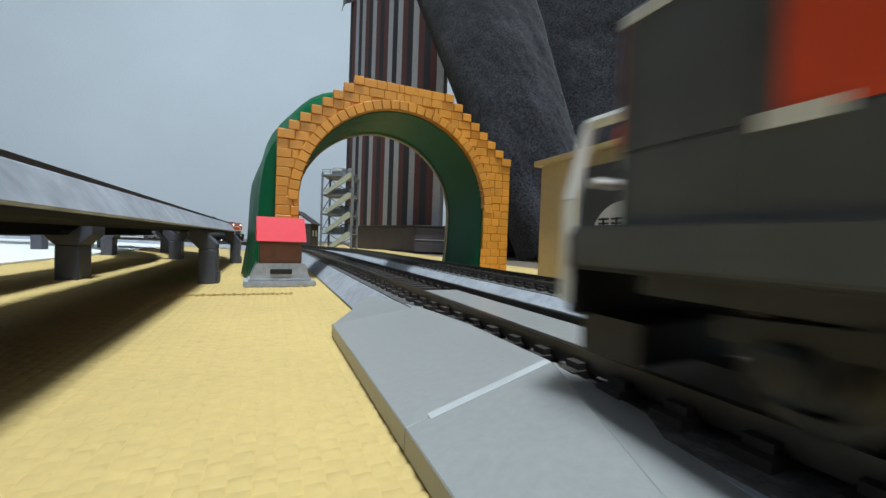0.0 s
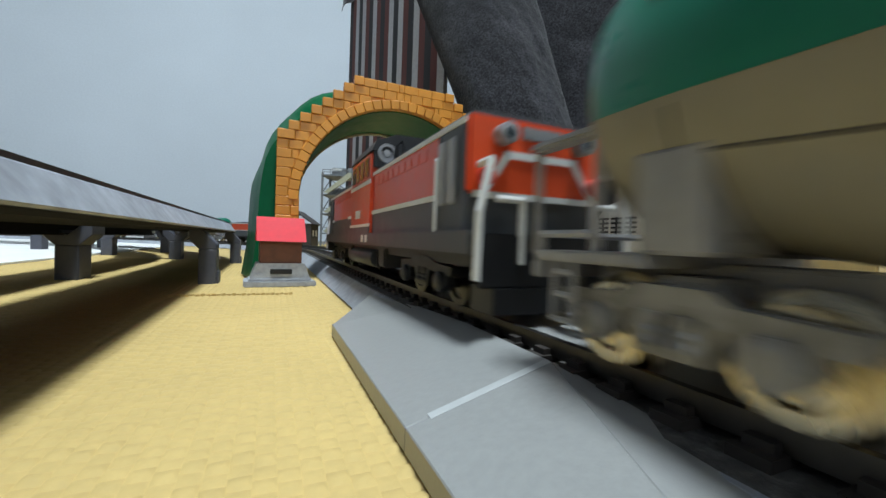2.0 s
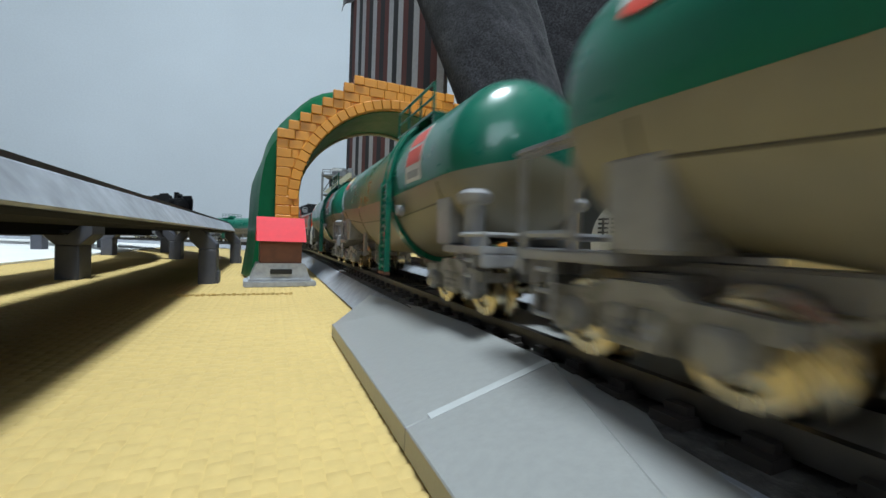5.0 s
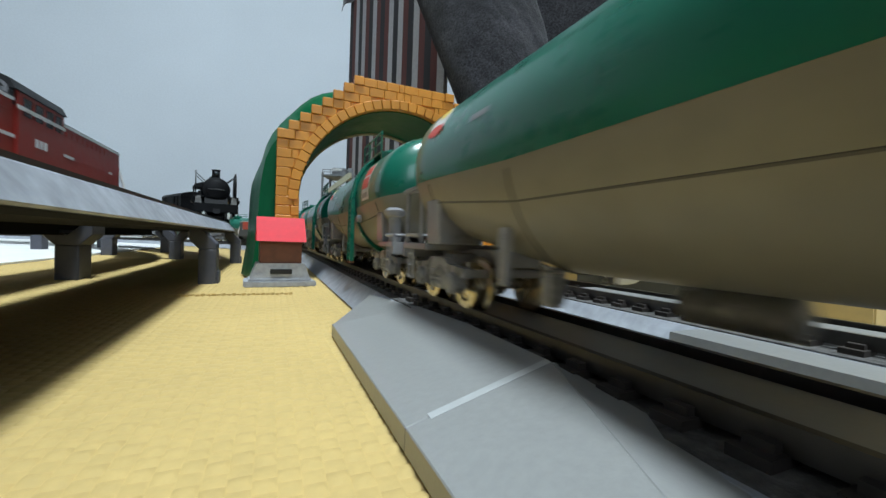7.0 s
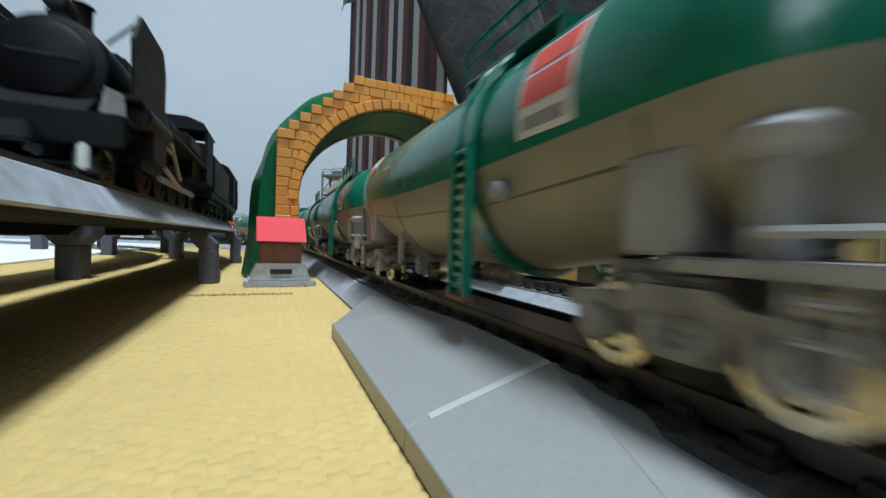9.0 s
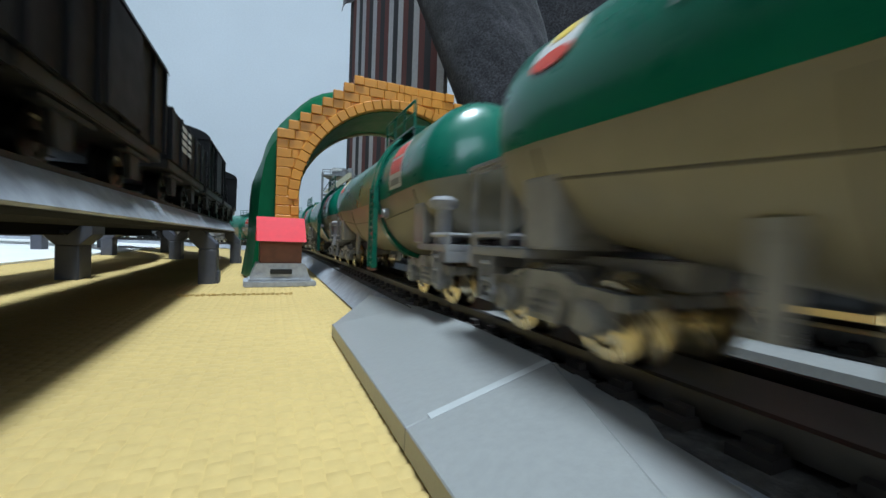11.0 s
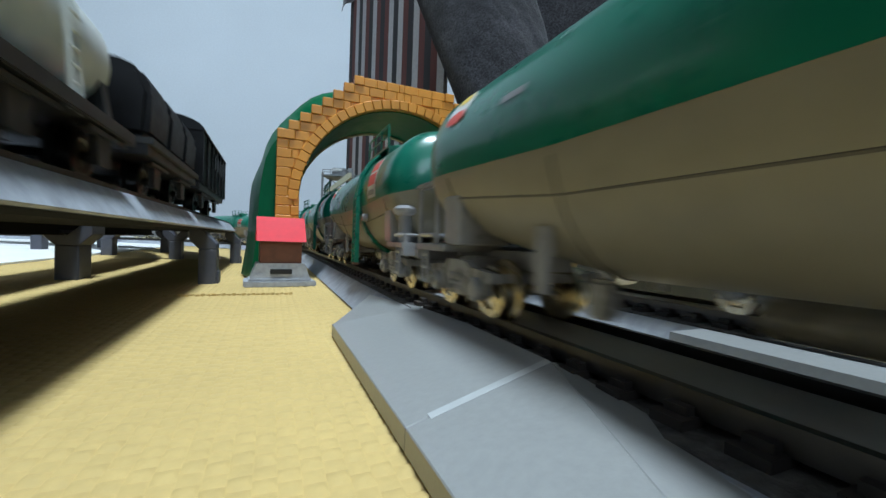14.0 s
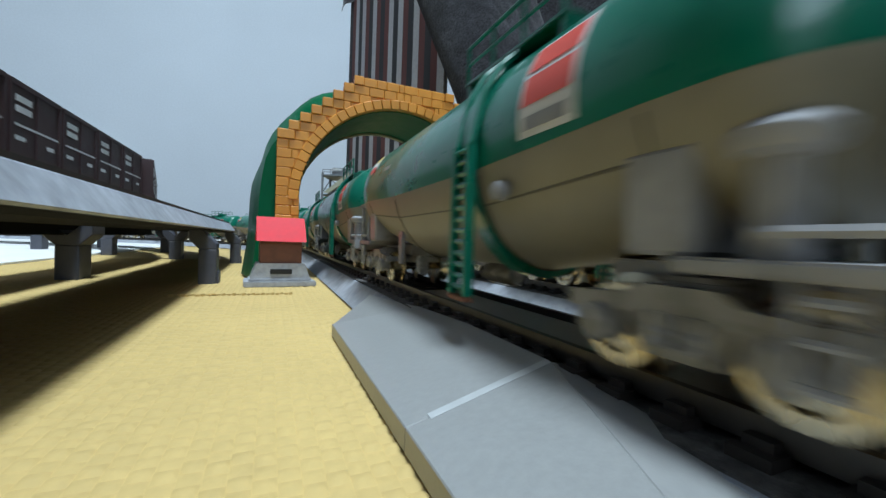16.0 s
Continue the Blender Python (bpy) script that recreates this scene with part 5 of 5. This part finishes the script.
def plush(name, label, base, u, v, nu, nv, seed, folds, drape=False):
    """A thick hanging blanket: a wavy sheet with a rolled edge and short pile."""
    bm = bm_new()
    g = []
    base, u, v = Vector(base), Vector(u), Vector(v)
    nrm = u.cross(v).normalized()
    for i in range(nu + 1):
        row = []
        for j in range(nv + 1):
            s, t = i / nu, j / nv
            if drape:
                w = 34 * math.sqrt(max(0.0, 1 - ((s - 0.29) / 0.29) ** 2)) if s < 0.58 else -95 * math.sin(min((s - 0.58) / 0.3, 1) * math.pi / 2)
                w += 5 * math.sin(s * 17 + t * 5) * (1 - t)
            else:
                w = folds * math.sin(s * 9.0 + seed + t * 1.2) + folds * 0.5 * math.sin(s * 21 + t * 3 + seed)
            w += 2.5 * noise.noise(Vector((s * 14, t * 14, seed))) + 1.2 * noise.noise(Vector((s * 40, t * 40, seed)))
            w += 1.3 * noise.noise(Vector((s * 130, t * 130, seed)))
            edge = 1 - min(s * 9, 1)
            w -= 14 * edge * edge
            row.append(bm.verts.new((base + u * s * (1 + 0.8 * t if drape else 1) + v * t + nrm * w) * 0.001))
        g.append(row)
    for i in range(nu):
        for j in range(nv):
            bm.faces.new((g[i][j], g[i + 1][j], g[i + 1][j + 1], g[i][j + 1]))
    bmesh.ops.solidify(bm, geom=bm.faces[:], thickness=0.006)
    return tagged(part(name, bm, M["plush"], None, "", 80), label, "blanket")


plush("plush_blanket", "charcoal grey plush blanket hanging in folds", (236, 333, -4), (150, -60, 0), (-88, 196, 430), 90, 110, 0.6, 9, True)
plush("plush_blanket", "grey plush bundle hung over the curtain top", (120, 900, 530), (95, -60, 10), (10, 10, 110), 24, 30, 4.0, 8)
plush("plush_blanket", "dark grey plush blanket behind the building", (262, 470, -4), (430, -500, 0), (0, 50, 430), 110, 90, 2.4, 14)


def cream_building():
    root = thing("station_building", "cream plastic building with a flat overhanging roof", "building")
    bm = bm_new()
    box(bm, 95, 135, 31, 124, -0.5, 44.5, 0.3)
    part("wall", bm, M["beige"], root, "smooth cream wall")
    bm = bm_new()
    box(bm, 93, 137, 29, 126.5, 44.5, 46.6, 0.4)
    part("roof", bm, M["beige"], root, "flat cream roof slab")
    for y in (43.5, 58.0, 108.0):
        bm = bm_new()
        box(bm, 94.7, 95.1, y - 0.3, y + 0.3, 0.5, 44.0, 0.05)
        part("wall_rib", bm, M["beige"], root, "thin upright rib of the wall")


cream_building()


def round_sign():
    root = thing("sign_board", "dark grey round-edged board with a white disc, leaning on the building", "sign")
    cy, cz, r = 112.0, 4.0, 61.0
    arc = []
    for i in range(19):
        a = radians(184 - 39.0 * i / 18)
        arc.append((cy + r * math.cos(a), max(cz + r * math.sin(a), -0.5)))
    bm = bm_new()
    prism(bm, [*arc, (97.0, arc[-1][1]), (97.0, -0.5)], 90.0, 91.6, "x")
    part("board", bm, M["sign_grey"], root, "dark grey printed board")
    bm = bm_new()
    for (y0, z0), (y1, z1) in zip(arc, arc[1:]):
        rod(bm, (90.2, y0, z0), (90.2, y1, z1), 0.35)
    part("rim", bm, M["white"], root, "thin white rim")
    bm = bm_new()
    lathe(bm, [(11.8, 89.9), (11.8, 89.6), (0.05, 89.6)], "x", (0, 79.6, 15.6), 32)
    disc = part("disc", bm, M["white"], root, "white disc with dark marks")
    bm = bm_new()
    for y in (86.6, 81.8, 77.0):
        for k in range(4):
            box(bm, 89.4, 89.6, y - 1.9, y + 1.9, 18.2 + k * 1.3, 18.75 + k * 1.3)
        box(bm, 89.38, 89.58, y - 0.3, y + 0.3, 17.8, 22.8)
    part("lettering", bm, M["black"], disc, "dark bars of lettering")
    d = bpy.data.curves.new("lettering", "FONT")
    d.body, d.size, d.extrude = "\u30b3\u30fc\u30c8", 0.0044, 0.00005
    d.materials.append(M["white"])
    text = new("lettering", d)
    text.parent = root
    text.matrix_basis = Matrix(((0, 0, -1, 0.0898), (-1, 0, 0, 0.0806), (0, 1, 0, 0.0355), (0, 0, 0, 1)))
    bm = bm_new()
    box(bm, 89.8, 90.1, 66.5, 72.0, 30.6, 31.4)
    box(bm, 89.8, 90.1, 76.5, 78.2, 32.2, 33.2)
    part("lettering", bm, M["white"], root, "white bars of lettering")


round_sign()


def far_clutter():
    for x, y, w, h, tone in ((-330, 640, 60, 14, "moss"), (-520, 700, 90, 18, "moss"), (-250, 720, 30, 16, "house"), (-150, 700, 40, 22, "house"), (-420, 560, 22, 12, "white"), (-600, 620, 30, 14, "white")):
        root = thing("far_model_building" if tone != "moss" else "far_hedge", "small far model building on the layout" if tone != "moss" else "low green scenery strip far behind the piers", "building" if tone != "moss" else "hedge", m=pose(x * 0.001, y * 0.001, -0.0006))
        bm = bm_new()
        box(bm, -w / 2, w / 2, -9, 9, 0, h, 1.0)
        part("body", bm, M[tone], root)
        if tone != "moss":
            bm = bm_new()
            prism(bm, [(-11, h), (0, h + 6), (11, h)], -w / 2 - 1, w / 2 + 1, "x")
            part("roof", bm, M["house"], root)


far_clutter()


def ceiling_lamp():
    root = thing("ceiling_lamp", "round white ceiling lamp", "lamp", m=pose(LAMP[0], LAMP[1], 2.45))
    bm = bm_new()
    lathe(bm, [(0.1, -90), (200, -85), (245, -60), (250, -30), (240, 0)], "z", n=32)
    part("shade", bm, M["lamp_shade"], root, "glowing white shade")


ceiling_lamp()


# ---- everything that runs ----
def at_time(rows, t):
    """Linear between rows of (seconds, mm), going on at the end speeds."""
    for (t0, s0), (t1, s1) in zip(rows, rows[1:]):
        if t <= t1 or (t1, s1) == rows[-1]:
            return s0 + (s1 - s0) * (t - t0) / (t1 - t0)


OIL_FRONT = [(0.0, 22.0), (2.0, 143.0), (3, 205.9), (4, 267.8), (5, 329.2), (6, 390.4), (7, 451.8), (8, 513.8), (9, 576.7), (10, 640.6), (11, 705.8), (12, 772.0), (13, 838.9), (14, 906.0), (15, 972.2), (16, 1036.5)]
OUTER_FRONT = [(0.0, 540.0), (8.0, 130.0), (12.0, -80.0), (16.0, -310.0)]
STEAM_FRONT = [(0.0, 726.0), (8.0, 131.0), (9.0, 58.0), (13.5, -265.0), (14.9, -374.0), (16.0, -458.0)]
RED_FRONT = [(0.0, -200.0), (6.3, 138.0), (7.5, 203.0), (8.2, 246.0), (16.0, 666.0)]


def car_pose(track, s, base, way):
    """Pose of a vehicle whose middle is at s, on bogies base mm apart, heading along (1) or against (-1) the track."""
    a = Vector(track_point(s - base / 2, *TRACKS[track])[:3])
    b = Vector(track_point(s + base / 2, *TRACKS[track])[:3])
    d = b - a
    turn = math.degrees(math.atan2(-d.x, d.y)) + (180 if way < 0 else 0)
    m = (a + b) / 2000
    return pose(m.x, m.y, m.z, 0, 0, turn)


def run(ob, track, rows, behind, base, way):
    out = []
    for k in range(65):
        t = k * 0.25
        s = at_time(rows, t) - way * behind
        out.append((t, car_pose(track, s, base, way)))
    walk(ob, out)


def roll(ob, rows, radius, way):
    """Wheels turn with the way run."""
    home = ob.matrix_basis.copy()
    out = []
    n = 256
    for k in range(n + 1):
        t = 16.0 * k / n
        a = -math.degrees((at_time(rows, t) - at_time(rows, 0)) * way / radius)
        out.append((t, home @ pose(0, 0, 0, a, 0, 0)))
    walk(ob, out)


def motions():
    run(oil_loco, "inner_ground", OIL_FRONT, 56.0, 72.0, 1)
    for k, ob in enumerate(oil_tanks):
        run(ob, "inner_ground", OIL_FRONT, 115.2 + CAR * (k + 0.5), 58.0, 1)
    rolling = [(ob, OIL_FRONT, 1) for ob in (oil_loco, *oil_tanks)]
    rolling += [(ob, STEAM_FRONT, -1) for ob in (steam, *(w for w, _ in black_wagons))]
    rolling += [(ob, RED_FRONT, 1) for ob in (red_loco, red_loco_second, *flats)]
    for ob, rows, way in rolling:
        for wheel in ob.children:
            kind = wheel.name.split(".")[0]
            if kind in ("axle", "driving_axle"):
                roll(wheel, rows, 4.6 if kind == "driving_axle" else 2.85, way)
    run(oil_loco_facing, "outer_ground", OUTER_FRONT, 56.0, 72.0, -1)
    for k, ob in enumerate(outer_tanks):
        run(ob, "outer_ground", OUTER_FRONT, 115.2 + CAR * (k + 0.5), 58.0, -1)
    run(steam, "lifted_near", STEAM_FRONT, 46.0, 60.0, -1)
    for ob, ahead in black_wagons:
        run(ob, "lifted_near", STEAM_FRONT, 471.0 - ahead, 20.0, -1)
    run(red_loco, "lifted_far", RED_FRONT, 56.0, 72.0, 1)
    run(red_loco_second, "lifted_far", RED_FRONT, 56.0 + 115.0, 72.0, 1)
    for k, ob in enumerate(flats):
        run(ob, "lifted_far", RED_FRONT, 230.0 + 117.0 * (k + 0.5), 84.0, 1)


motions()
